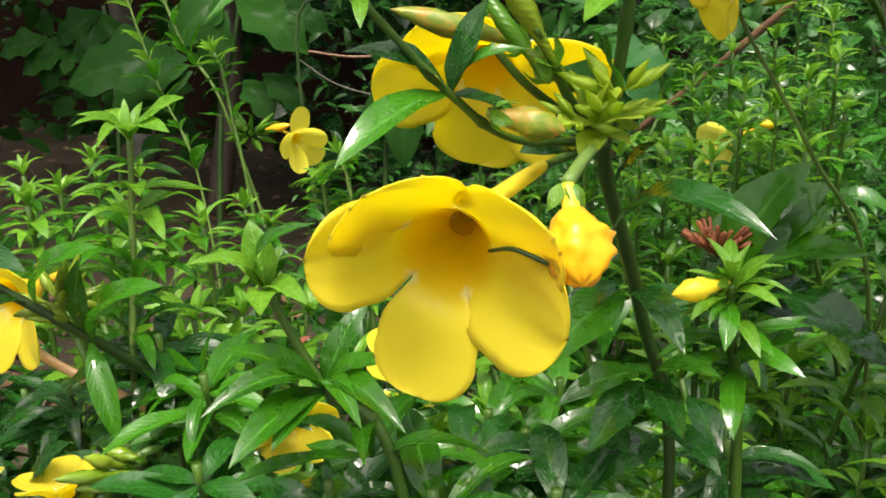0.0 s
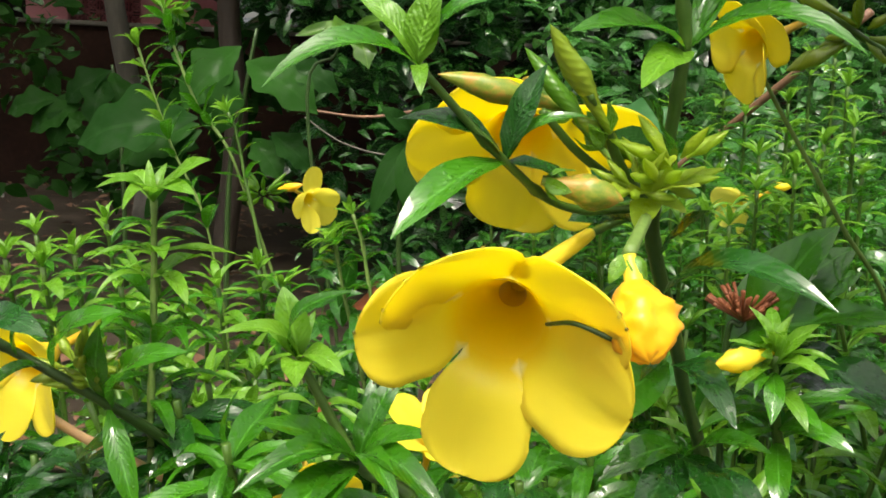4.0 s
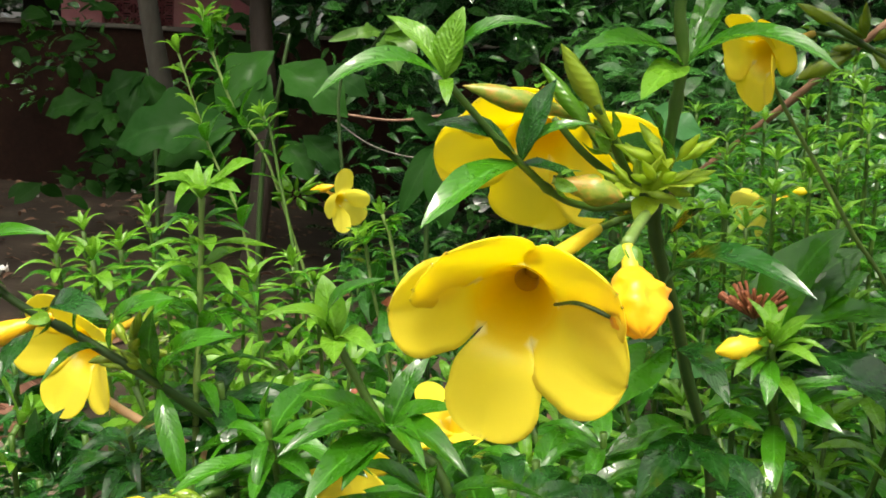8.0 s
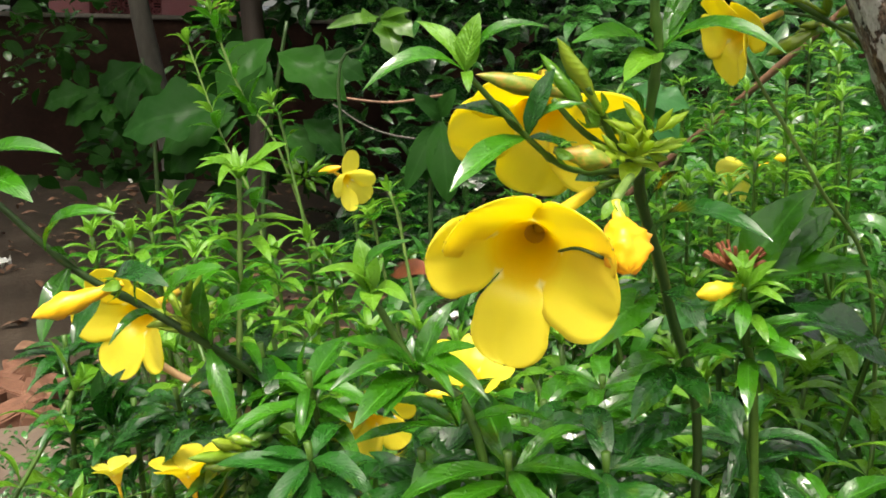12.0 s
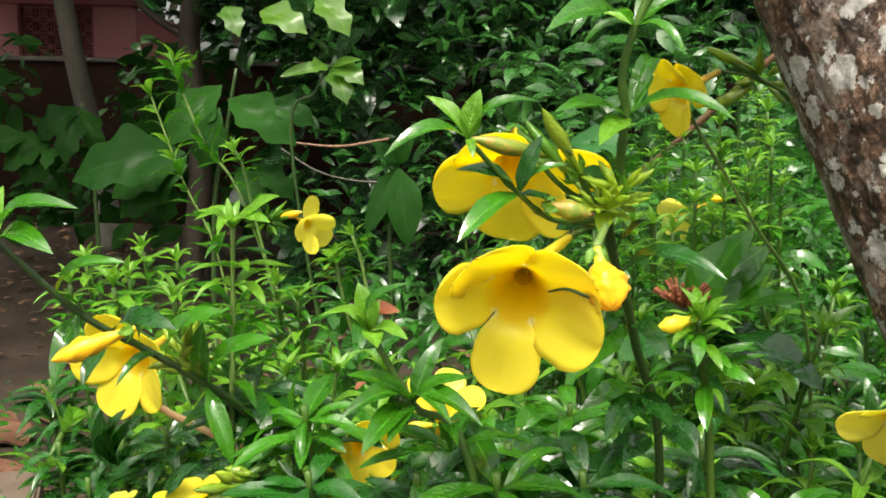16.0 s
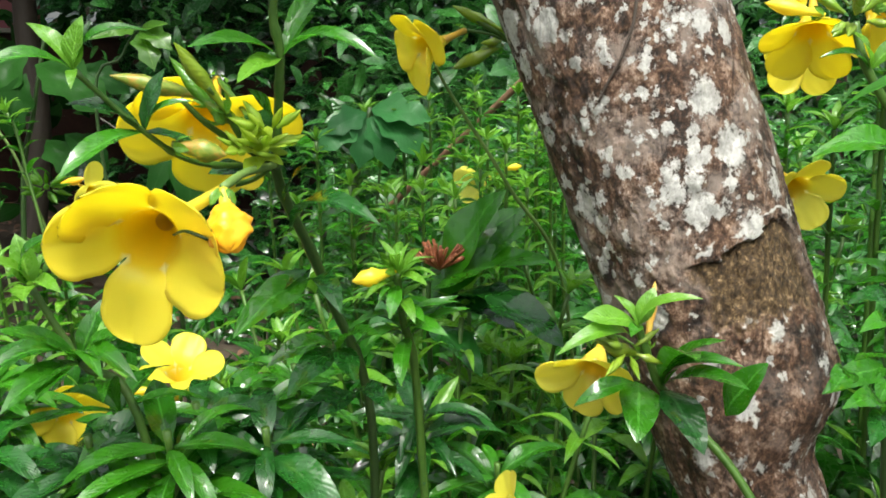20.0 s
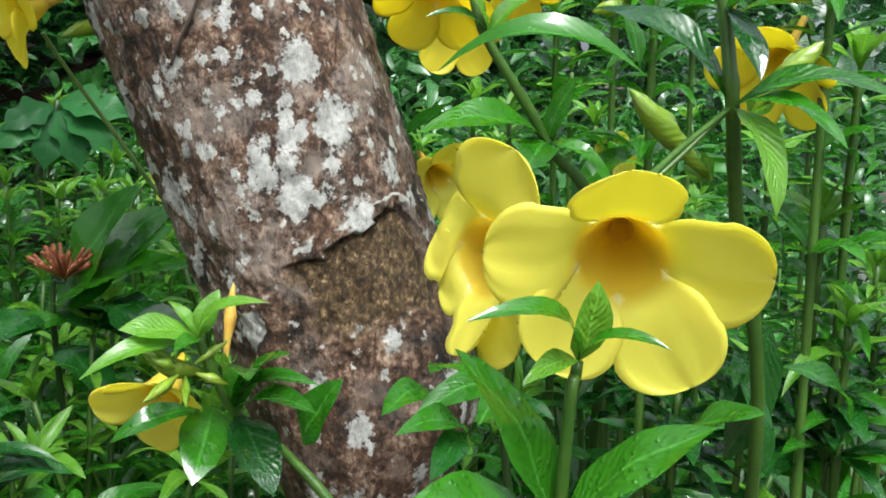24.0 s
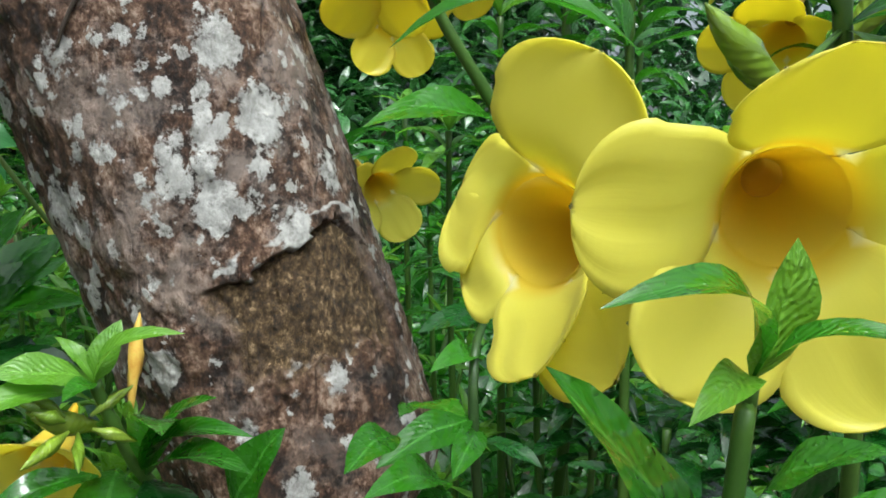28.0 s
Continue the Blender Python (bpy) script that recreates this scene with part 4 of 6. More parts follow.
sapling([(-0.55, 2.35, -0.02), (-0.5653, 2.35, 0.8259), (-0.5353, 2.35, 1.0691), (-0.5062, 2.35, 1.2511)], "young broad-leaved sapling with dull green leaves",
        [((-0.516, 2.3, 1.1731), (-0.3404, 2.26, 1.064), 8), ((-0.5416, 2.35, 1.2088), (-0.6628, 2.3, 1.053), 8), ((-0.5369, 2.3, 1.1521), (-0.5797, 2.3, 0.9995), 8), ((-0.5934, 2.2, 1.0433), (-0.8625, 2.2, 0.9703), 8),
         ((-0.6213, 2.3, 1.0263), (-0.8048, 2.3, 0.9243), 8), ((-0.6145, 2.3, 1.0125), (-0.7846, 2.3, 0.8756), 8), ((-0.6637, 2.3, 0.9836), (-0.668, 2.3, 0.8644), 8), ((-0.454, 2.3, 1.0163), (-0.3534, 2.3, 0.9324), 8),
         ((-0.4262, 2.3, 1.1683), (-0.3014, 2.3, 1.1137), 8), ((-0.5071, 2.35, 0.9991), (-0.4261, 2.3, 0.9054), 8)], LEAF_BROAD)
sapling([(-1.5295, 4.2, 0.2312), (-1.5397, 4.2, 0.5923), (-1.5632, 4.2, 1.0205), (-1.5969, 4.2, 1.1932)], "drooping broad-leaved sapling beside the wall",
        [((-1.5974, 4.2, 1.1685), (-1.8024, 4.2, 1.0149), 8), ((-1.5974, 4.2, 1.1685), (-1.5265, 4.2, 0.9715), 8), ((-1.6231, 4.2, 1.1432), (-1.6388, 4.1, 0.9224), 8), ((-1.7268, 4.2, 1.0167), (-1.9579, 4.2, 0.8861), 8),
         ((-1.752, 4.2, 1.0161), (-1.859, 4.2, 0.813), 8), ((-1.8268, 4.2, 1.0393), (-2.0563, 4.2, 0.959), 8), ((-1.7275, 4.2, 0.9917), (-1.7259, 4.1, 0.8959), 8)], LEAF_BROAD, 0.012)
sapling([(-0.1, 1.95, -0.02), (-0.2983, 1.95, 1.021), (-0.252, 1.95, 1.186), (-0.2172, 1.95, 1.2445)], "sapling with soft yellow-green lobed leaves",
        [((-0.2172, 1.95, 1.2353), (-0.1815, 1.9, 1.1574), 8), ((-0.223, 1.95, 1.2386), (-0.3194, 1.9, 1.2107), 5), ((-0.2172, 1.95, 1.2387), (-0.1476, 1.9, 1.1977), 8), ((-0.2289, 1.95, 1.2385), (-0.2679, 1.9, 1.2198), 8),
         ((-0.223, 1.95, 1.2352), (-0.154, 1.9, 1.2481), 5), ((-0.3694, 1.95, 1.344), (-0.2626, 1.9, 1.296), 8), ((-0.2532, 1.95, 1.3749), (-0.1773, 1.9, 1.2923), 8), ((-0.4393, 1.95, 1.3538), (-0.3993, 1.9, 1.2874), 8)], LEAF_LIME, 0.004)
sapling([(0.02, 1.3, -0.02), (-0.0509, 1.3, 0.8754), (-0.0447, 1.3, 0.9902), (-0.0459, 1.3, 1.0586)], "slender plant with a drooping fan of leaflets",
        [((-0.0459, 1.3, 1.0586), (-0.086, 1.27, 0.9641), 3), ((-0.0435, 1.3, 1.0586), (-0.0279, 1.27, 0.9495), 6), ((-0.0434, 1.3, 1.057), (-0.0592, 1.28, 0.9756), 3), ((-0.0419, 1.3, 1.0587), (-0.0807, 1.28, 1.0939), 6), ((-0.0459, 1.3, 1.0626), (-0.0218, 1.28, 1.1031), 6)], LEAF_BROAD, 0.004)
sapling([(0.42, 1.5, -0.02), (0.2115, 1.5, 0.892), (0.2084, 1.5, 1.0205), (0.2199, 1.5, 1.102)], "young plant with blue-green lobed leaves",
        [((0.2156, 1.5, 1.0929), (0.1489, 1.47, 1.0556), 8), ((0.22, 1.5, 1.0975), (0.3173, 1.47, 1.0834), 8), ((0.2247, 1.5, 1.0932), (0.3058, 1.47, 1.025), 8), ((0.2203, 1.5, 1.0886), (0.2523, 1.47, 1.0055), 8), ((0.2158, 1.5, 1.0884), (0.2031, 1.47, 1.004), 8),
         ((0.207, 1.5, 1.0791), (0.1362, 1.47, 1.0287), 8)], LEAF_SOFT)

far_twig = thing("bare_twig", (-0.4378, 2.6, 1.0494), "bare grey twigs reaching out of the thicket", "twig")
rod("twig", [(-0.4378, 2.6, 1.0494), (-0.3434, 2.6, 0.9923), (-0.2411, 2.6, 0.9666), (-0.1233, 2.6, 0.9631)], 0.002, 0.0026, BARK_GREY, far_twig)
rod("twig", [(-0.4222, 2.6, 1.0684), (-0.2813, 2.6, 1.0593), (-0.141, 2.6, 1.0827)], 0.003, 0.004, TWIG_BROWN, far_twig)


# ---- the leaning tree ----
def leaning_tree():
    """A stout trunk, leaning, with lichen and a scar where the bark has come away."""
    a, b = Vector(TREE_LOW), Vector(TREE_HIGH)
    base = a + (b - a) * (-0.0 - a.z) / (b.z - a.z)
    axis = (b - a).normalized()
    tree = thing("tree", base, "leaning tree with lichen-spotted brown bark and a bare scar", "tree")
    u = Vector((0, -1, 0))
    u = (u - axis * u.dot(axis)).normalized()
    w = axis.cross(u)
    scar = Vector(SCAR)
    sh = (scar - base).dot(axis)
    total = 2.3
    hs = np.concatenate([np.linspace(-0.12, 0.62, 40), np.linspace(0.63, sh - 0.075, 60), np.linspace(sh - 0.073, sh + 0.045, 160), np.linspace(sh + 0.048, 1.5, 110), np.linspace(1.52, total, 30)])
    turns = np.concatenate([np.linspace(-1.25, 1.25, 230), np.linspace(1.25, 2 * math.pi - 1.25, 72)[1:-1]])
    cols = len(turns)
    verts, uvs, bare, rim = [], [], [], []
    for h in hs:
        up = (base + axis * h).z
        r = TREE_R + 0.0293 * (min(1.35, max(0.84, up)) - 1.0) + 0.02 * max(0.0, 0.6 - h) + 0.045 * max(0.0, 0.22 - h)
        hollow = min(1.0, max(0.0, (UNDERCUT - up) / 0.06))
        hollow = 0.019 * hollow * hollow * (3 - 2 * hollow)
        r -= hollow
        for j in range(cols):
            an = turns[j]
            out = u * math.cos(an) + w * math.sin(an)
            p = base + axis * h + out * r - Vector((hollow, 0, 0))
            arc = ((an + math.pi) % (2 * math.pi) - math.pi - SCAR_TURN) * TREE_R
            dh = h - sh
            fray = 0.006 * noise.noise(Vector((arc * 60, dh * 60, 1))) + 0.003 * noise.noise(Vector((arc * 190, dh * 190, 4)))
            top = 0.017 + 0.16 * arc - 9.0 * max(0.0, arc - 0.034) ** 1.5 + fray * 0.9
            low = -0.044 - 0.1 * arc + fray * 2.5
            side = min(1.0, max(0.0, (0.046 - abs(arc - 0.006) + fray) / 0.008))
            inside = side * min(1.0, max(0.0, (top - dh) / 0.0008)) * min(1.0, max(0.0, (dh - low) / 0.010))
            q = Vector((out.x * TREE_R * 55, out.y * TREE_R * 55, h * 34))
            ridge = abs(noise.noise(q * 1.3)) * 0.0030 + noise.noise(q * 3.4) * 0.0014 + noise.noise(q * 7.0) * 0.0006
            lump = noise.noise(Vector((out.x * 2.0, out.y * 2.0, h * 2.4))) * 0.004
            lip = 0.0008 * max(0.0, 1 - abs(top + 0.004 - dh) / 0.012) * side if dh > top else 0.0
            groove = max(0.0, 1 - abs(top - 0.0012 - dh) / 0.0016) * side
            knot = math.exp(-((arc + 0.016) ** 2 + (dh - 0.067) ** 2) / 0.00025)
            bulge = 0.0022 * knot * (1 + math.sin(420 * math.hypot(arc + 0.016, dh - 0.067)))
            p = p + out * (ridge + lump + lip + bulge - 0.0038 * inside - 0.003 * groove)
            verts.append(p - base)
            uvs.append((j / cols, h))
            bare.append(inside)
            rim.append(max(0.0, 1 - abs(dh - top - 0.007) / 0.007) * side)
    mesh = grid_mesh("trunk", verts, uvs, len(hs), cols, wrap=True)
    layer = mesh.attributes.new("bare", "FLOAT", "POINT")
    layer.data.foreach_set("value", np.array(bare, np.float32))
    layer = mesh.attributes.new("rim", "FLOAT", "POINT")
    layer.data.foreach_set("value", np.array(rim, np.float32))
    part("trunk", mesh, BARK, tree, "", Matrix.Translation(base))
    top = base + axis * 2.25
    for k, (dx, dy, dz) in enumerate(((-0.9, 0.5, 1.3), (0.7, 0.9, 1.4), (0.1, 1.5, 1.1))):
        rod("limb", [top, top + Vector((dx, dy, dz)) * 0.5 + Vector((0, 0, 0.1)), top + Vector((dx, dy, dz))], 0.05, 0.02, BARK_DARK, tree)
    leaf_mass("crown", scatter(random.Random(21), 700, (-1.4, 1.6, 2.9), (2.2, 4.2, 4.0), (0.10, 0.18), 0.5), LEAF_SHADE, (1, 3, 6), "", "", tree)


TREE_R, UNDERCUT = 0.0748, 0.90
TREE_LOW, TREE_HIGH = (0.7465, 0.5032, 0.15), (-0.0539, 0.8001, 2.25)
SCAR, SCAR_TURN = (0.4335, 0.5435, 1.005), 0.12
leaning_tree()


vine = thing("dry_vine", (0.3279, 0.576, 1.1085), "thin dark dry vine clinging to the lichened bark", "vine")
rod("vine", [(0.3279, 0.576, 1.1085), (0.3316, 0.5714, 1.1207), (0.3383, 0.5668, 1.1372), (0.3443, 0.5644, 1.1589), (0.3464, 0.5649, 1.1804), (0.3505, 0.567, 1.21), (0.352, 0.573, 1.26)], 0.0009, 0.0013, BARK_DARK, vine, per=6, sides=7, knots=0.0003)


# ---- the flowering shrub: main stem ----
main = thing("allamanda_plant", (0.2, 0.78, 0.0), "tall flowering shrub stem with two open yellow trumpet flowers", "flowering shrub", "allamanda plants")
KNOT = (0.1197, 0.475, 1.0665)
rod("stem", [(0.2, 0.78, -0.02), (0.19, 0.68, 0.5), (0.1854, 0.6, 0.8583), (0.1506, 0.54, 0.9829), (0.1248, 0.49, 1.047), KNOT], 0.0035, 0.0029, STEM_DARK, main, per=8, knots=0.0008)
rod("stem", [KNOT, (0.1213, 0.465, 1.0878), (0.1227, 0.455, 1.1232), (0.1234, 0.445, 1.1682), (0.182, 0.43, 1.30)], 0.0026, 0.0022, STEM_GREEN, main, per=8, knots=0.0008)
TOP_NODE, MID_NODE = (0.1233, 0.445, 1.1697), (0.1234, 0.455, 1.1226)
for tip, k, mt in (((0.0729, 0.4, 1.1612), 1, LEAF), ((0.0969, 0.46, 1.178), 0, LEAF_YOUNG), ((0.1608, 0.44, 1.1842), 1, LEAF), ((0.1449, 0.42, 1.1538), 2, LEAF), ((0.0953, 0.44, 1.1571), 4, LEAF), ((0.1483, 0.48, 1.1998), 0, LEAF)):
    leaf(main, TOP_NODE, tip, k, mt)
for tip, k, mt in (((0.0807, 0.42, 1.1243), 0, LEAF), ((0.104, 0.42, 1.1083), 3, LEAF_YOUNG), ((0.172, 0.42, 1.1219), 2, LEAF), ((0.1396, 0.47, 1.1468), 1, LEAF), ((0.1484, 0.5, 1.1551), 4, LEAF)):
    leaf(main, MID_NODE, tip, k, mt)
whorl(main, (0.182, 0.43, 1.30), (0, -0.05, 1), 4, 0.05, 60)
# leaves below the flower knot
for base, tip, k, mt in (((0.1249, 0.48, 1.0463), (0.1377, 0.46, 1.0681), 3, LEAF_DARK), ((0.1279, 0.49, 1.0277), (0.1756, 0.43, 1.0398), 2, LEAF_DARK), ((0.1213, 0.47, 1.0726), (0.1406, 0.44, 1.0782), 6, LEAF),
                         ((0.1408, 0.52, 0.9954), (0.1576, 0.47, 0.9849), 1, LEAF_DARK), ((0.1393, 0.52, 0.9968), (0.0981, 0.47, 0.9709), 3, LEAF), ((0.1559, 0.55, 0.9451), (0.1272, 0.5, 0.928), 3, LEAF_DARK),
                         ((0.1575, 0.55, 0.9436), (0.181, 0.5, 0.9659), 0, LEAF), ((0.1574, 0.55, 0.9452), (0.1674, 0.5, 0.9364), 3, LEAF_DARK), ((0.1557, 0.55, 0.9483), (0.1136, 0.52, 0.9405), 1, LEAF),
                         ((0.139, 0.52, 1.0012), (0.1049, 0.5, 0.9759), 1, LEAF_DARK), ((0.1703, 0.57, 0.9094), (0.1291, 0.52, 0.9016), 3, LEAF_DARK), ((0.1703, 0.57, 0.9094), (0.1911, 0.52, 0.9118), 1, LEAF_DARK),
                         ((0.1123, 0.47, 1.0624), (0.087, 0.45, 1.0624), 6, LEAF_DARK), ((0.1214, 0.46, 1.0807), (0.1071, 0.44, 1.1065), 6, LEAF), ((0.118, 0.47, 1.0848), (0.1016, 0.5, 1.0918), 6, LEAF_BROAD)):
    leaf(main, base, tip, k, mt)
# the knot of buds
for base, tip, r, mt in (((0.0978, 0.44, 1.0938), (0.0745, 0.42, 1.1264), 0.0040, BUD_GREEN), ((0.0959, 0.44, 1.0881), (0.0679, 0.45, 1.121), 0.0032, LEAF_YOUNG), ((0.0890, 0.46, 1.1005), (0.0387, 0.45, 1.1104), 0.0046, BUD_OLD),
                         ((0.0749, 0.41, 1.0789), (0.1002, 0.41, 1.0742), 0.0054, BUD_OLD), ((0.1066, 0.45, 1.0856), (0.0862, 0.44, 1.0991), 0.004, BUD_GREEN)):
    bud(main, base, tip, r, mt, "blushed green closed bud" if mt is BUD_OLD else "")
rod("stalk", [KNOT, (0.1046, 0.45, 1.0808), (0.0954, 0.44, 1.0971), (0.0892, 0.43, 1.106)], 0.0022, 0.0014, STEM_GREEN, main)
rod("stalk", [KNOT, (0.0904, 0.45, 1.085), (0.0748, 0.44, 1.0999)], 0.002, 0.0014, STEM_GREEN, main)
cluster(main, (0.1074, 0.435, 1.0751), 9, 0.014, 1, BRACT)
cluster(main, (0.115, 0.435, 1.0777), 10, 0.016, 2, BRACT)
cluster(main, (0.119, 0.435, 1.0846), 6, 0.018, 3, BRACT)
for tip in ((0.1112, 0.43, 1.0891), (0.1178, 0.43, 1.0882), (0.1273, 0.43, 1.0785), (0.1256, 0.44, 1.0685), (0.1075, 0.43, 1.0631), (0.0978, 0.43, 1.0752)):
    leaf(main, (0.1145, 0.45, 1.0717), tip, 6, BRACT)
# wilted orange bloom hanging by its tube


def wilted_bloom():
    """A collapsed flower: a crumpled bag of folded lobes below a short pale tube."""
    a, b = Vector((0.1021, 0.388, 1.0530)), Vector((0.1058, 0.372, 1.0338))
    n, sides = 22, 28
    verts, uvs = [], []
    for i in range(n):
        s = i / (n - 1)
        rad = 0.0096 * (0.30 + 0.70 * min(1.0, s / 0.38) ** 0.8) * (1.0 if s < 0.55 else max(0.03, math.cos((s - 0.55) / 0.45 * math.pi / 2) ** 0.55))
        for j in range(sides):
            an = 2 * math.pi * j / sides
            q = Vector((math.cos(an) * 1.4, math.sin(an) * 1.4, s * 2.6))
            fold = 1 + 0.16 * math.sin(4 * an + 5.5 * s) * s + 0.30 * noise.noise(q * 1.6) + 0.16 * noise.noise(q * 4.2)
            verts.append((rad * fold * math.cos(an), (b - a).length * (s + 0.05 * noise.noise(q * 2.0) * s), rad * 0.85 * fold * math.sin(an)))
            uvs.append((j / sides, 1 - s))
    m = basis(a, b - a, (0.2, -0.6, 0.7), 1.0)
    bloom = part("wilted_flower", grid_mesh("wilted_flower", verts, uvs, n, sides, wrap=True), PETAL_WILTED, main, "wilted crumpled orange flower wet with rain", m)
    rod("tube", [(0.1005, 0.392, 1.0600), (0.1012, 0.390, 1.0563), (0.1024, 0.386, 1.0510)], 0.0021, 0.0031, PETAL_FURLED, bloom, per=5)
    for k in range(4):
        an = k * math.pi / 2 + 0.4
        leaf(bloom, (0.1005, 0.392, 1.0608), (0.1005 + 0.006 * math.cos(an), 0.390 + 0.004 * math.sin(an), 1.0520 + 0.002 * (k % 2)), 6, LEAF_YOUNG)


wilted_bloom()
rod("stalk", [KNOT, (0.108, 0.42, 1.0655), (0.1005, 0.392, 1.0605)], 0.002, 0.0022, STEM_PALE, main)
# the large flower
flower(main, (0.0652, 0.408, 1.035), (-0.17, -0.95, -0.22), (0, -0.3, 1), 0.0522, turn=radians(27), phis=(4, -16, 3, 13, -13), flares=(30, 38, 86, 54, 47), lengths=(0.97, 0.95, 0.98, 0.98, 1.01), widths=(1.2, 0.95, 0.9, 1.25, 1.1),
       label="large open yellow trumpet flower beaded with rain", calyx=False, drops=9, seed=1, throat=0.30, tube=0.66)
rod("tube", [(0.0717, 0.438, 1.0405), (0.0814, 0.4565, 1.0461), (0.0915, 0.4643, 1.0527), (0.0972, 0.4733, 1.0555)], 0.0040, 0.0024, PETAL_FURLED, main, "slender yellow flower tube")
rod("stalk", [(0.0957, 0.4711, 1.0549), (0.1065, 0.4945, 1.0568), KNOT], 0.0018, 0.0016, STEM_GREEN, main)
rod("stipule", [(0.0783, 0.392, 1.0381), (0.0853, 0.380, 1.0415), (0.0955, 0.376, 1.0387)], 0.0006, 0.0009, STEM_DARK, main, "thin dark curled thread on the petal")
# the flower behind it
flower(main, (0.0715, 0.5823, 1.0900), (-0.0729, -0.7707, -0.633), (0, -0.3, 1), 0.0585, turn=radians(24), phis=(2, -9, 10, 3, -20), flares=(63, 65, 88, 42, 80), lengths=(1.00, 0.97, 0.99, 1.0, 1.25), widths=(1.15, 1.2, 1.1, 1.0, 1.05),
       label="open yellow trumpet flower half hidden by leaves", foot=KNOT, drops=5, seed=4, tube=0.7)

# side branch in front of the upper flower
side = thing("allamanda_branch", KNOT, "slanting green side shoot with wet glossy leaves", "shrub branch", "allamanda branches")
SIDE_NODE, SIDE_TIP = (0.0634, 0.405, 1.0841), (0.0374, 0.385, 1.1102)
rod("stem", [KNOT, (0.0848, 0.43, 1.0691), SIDE_NODE, SIDE_TIP], 0.0016, 0.0012, STEM_GREEN, side, per=8, knots=0.0006)
for tip, k, mt in (((0.0318, 0.39, 1.0955), 1, LEAF_DARK), ((0.0737, 0.4, 1.1134), 3, LEAF_DARK), ((0.0334, 0.37, 1.0634), 0, LEAF), ((0.0864, 0.4, 1.099), 2, LEAF), ((0.0867, 0.42, 1.0757), 3, LEAF_DARK)):
    leaf(side, SIDE_NODE, tip, k, mt)
for tip, k, mt in (((0.0424, 0.38, 1.1334), 6, LEAF_YOUNG), ((0.0165, 0.39, 1.1301), 1, LEAF_YOUNG), ((0.0702, 0.38, 1.1281), 4, LEAF), ((-0.0001, 0.36, 1.1019), 2, LEAF), ((0.0294, 0.39, 1.1242), 0, LEAF_YOUNG), ((0.0397, 0.37, 1.102), 1, LEAF_YOUNG)):
    leaf(side, SIDE_TIP, tip, k, mt)

# ---- the shoot before the flowers ----
mid = thing("allamanda_shoot", (0.12, 0.62, 0.0), "upright leafy shoot with pale young tip", "shrub shoot", "allamanda shoots")
M_TIP, M_NODE = (-0.0158, 0.5, 0.9919), (0.0105, 0.5, 0.9488)
rod("stem", [(0.12, 0.62, -0.02), (0.10, 0.55, 0.55), (0.0495, 0.49, 0.9004), M_NODE, M_TIP], 0.0032, 0.0020, STEM_GREEN, mid, per=8, knots=0.0006)
for tip, k, mt in (((-0.0238, 0.5, 1.0228), 6, LEAF_YOUNG), ((0.0088, 0.48, 1.0267), 4, LEAF), ((-0.0422, 0.47, 1.0083), 2, LEAF_YOUNG), ((-0.0114, 0.51, 1.0113), 0, LEAF_YOUNG), ((-0.0323, 0.5, 1.0058), 1, LEAF_YOUNG), ((0.0079, 0.47, 0.9953), 1, LEAF_YOUNG), ((-0.0089, 0.46, 0.9923), 3, LEAF_YOUNG)):
    leaf(mid, M_TIP, tip, k, mt)
for tip, k, mt in (((0.0278, 0.51, 0.9883), 1, LEAF), ((-0.0274, 0.47, 0.9741), 0, LEAF), ((-0.0294, 0.45, 0.9528), 2, LEAF), ((-0.0155, 0.44, 0.9372), 0, LEAF), ((0.0438, 0.47, 0.9741), 0, LEAF), ((0.0511, 0.45, 0.9516), 2, LEAF), ((-0.0015, 0.45, 0.9407), 0, LEAF), ((0.0336, 0.45, 0.9526), 2, LEAF)):
    leaf(mid, M_NODE, tip, k, mt)
LOW_NODE = (0.0339, 0.49, 0.9231)
whorl(mid, LOW_NODE, (-0.2, 0, 1), 5, 0.06, 70, LEAF, 0.4, sag=0.2)

# ---- shoots at the shrub's side ----
def shoot(points, r0, r1, nodes, length, label="leafy green shoot of the shrub", **more):
    plant = thing("allamanda_shoot", points[0], label, "shrub shoot", "allamanda shoots")
    leafy(plant, points, r0, r1, nodes, length, **more)
    return plant


shoot([(-0.16, 0.72, -0.02), (-0.14, 0.69, 0.6), (-0.1359, 0.66, 0.8761), (-0.1343, 0.658, 0.9634), (-0.1338, 0.655, 1.0369)], 0.0026, 0.0018, 9, 0.058, "upright shoot crowned by a star of pale leaves", start=0.5, stem_mat=STEM_PALE, tuft=False)
STAR, star_plant = (-0.1338, 0.655, 1.0352), bpy.data.objects["allamanda_shoot.001"]
for tip, k in (((-0.1541, 0.63, 1.0513), 1), ((-0.1537, 0.62, 1.0455), 2), ((-0.139, 0.66, 1.0596), 0), ((-0.0934, 0.63, 1.0638), 3), ((-0.1316, 0.67, 1.0575), 0), ((-0.1346, 0.61, 1.0358), 2), ((-0.0984, 0.62, 1.0451), 1), ((-0.1571, 0.68, 1.0505), 1)):
    leaf(star_plant, STAR, tip, k, LEAF_YOUNG)

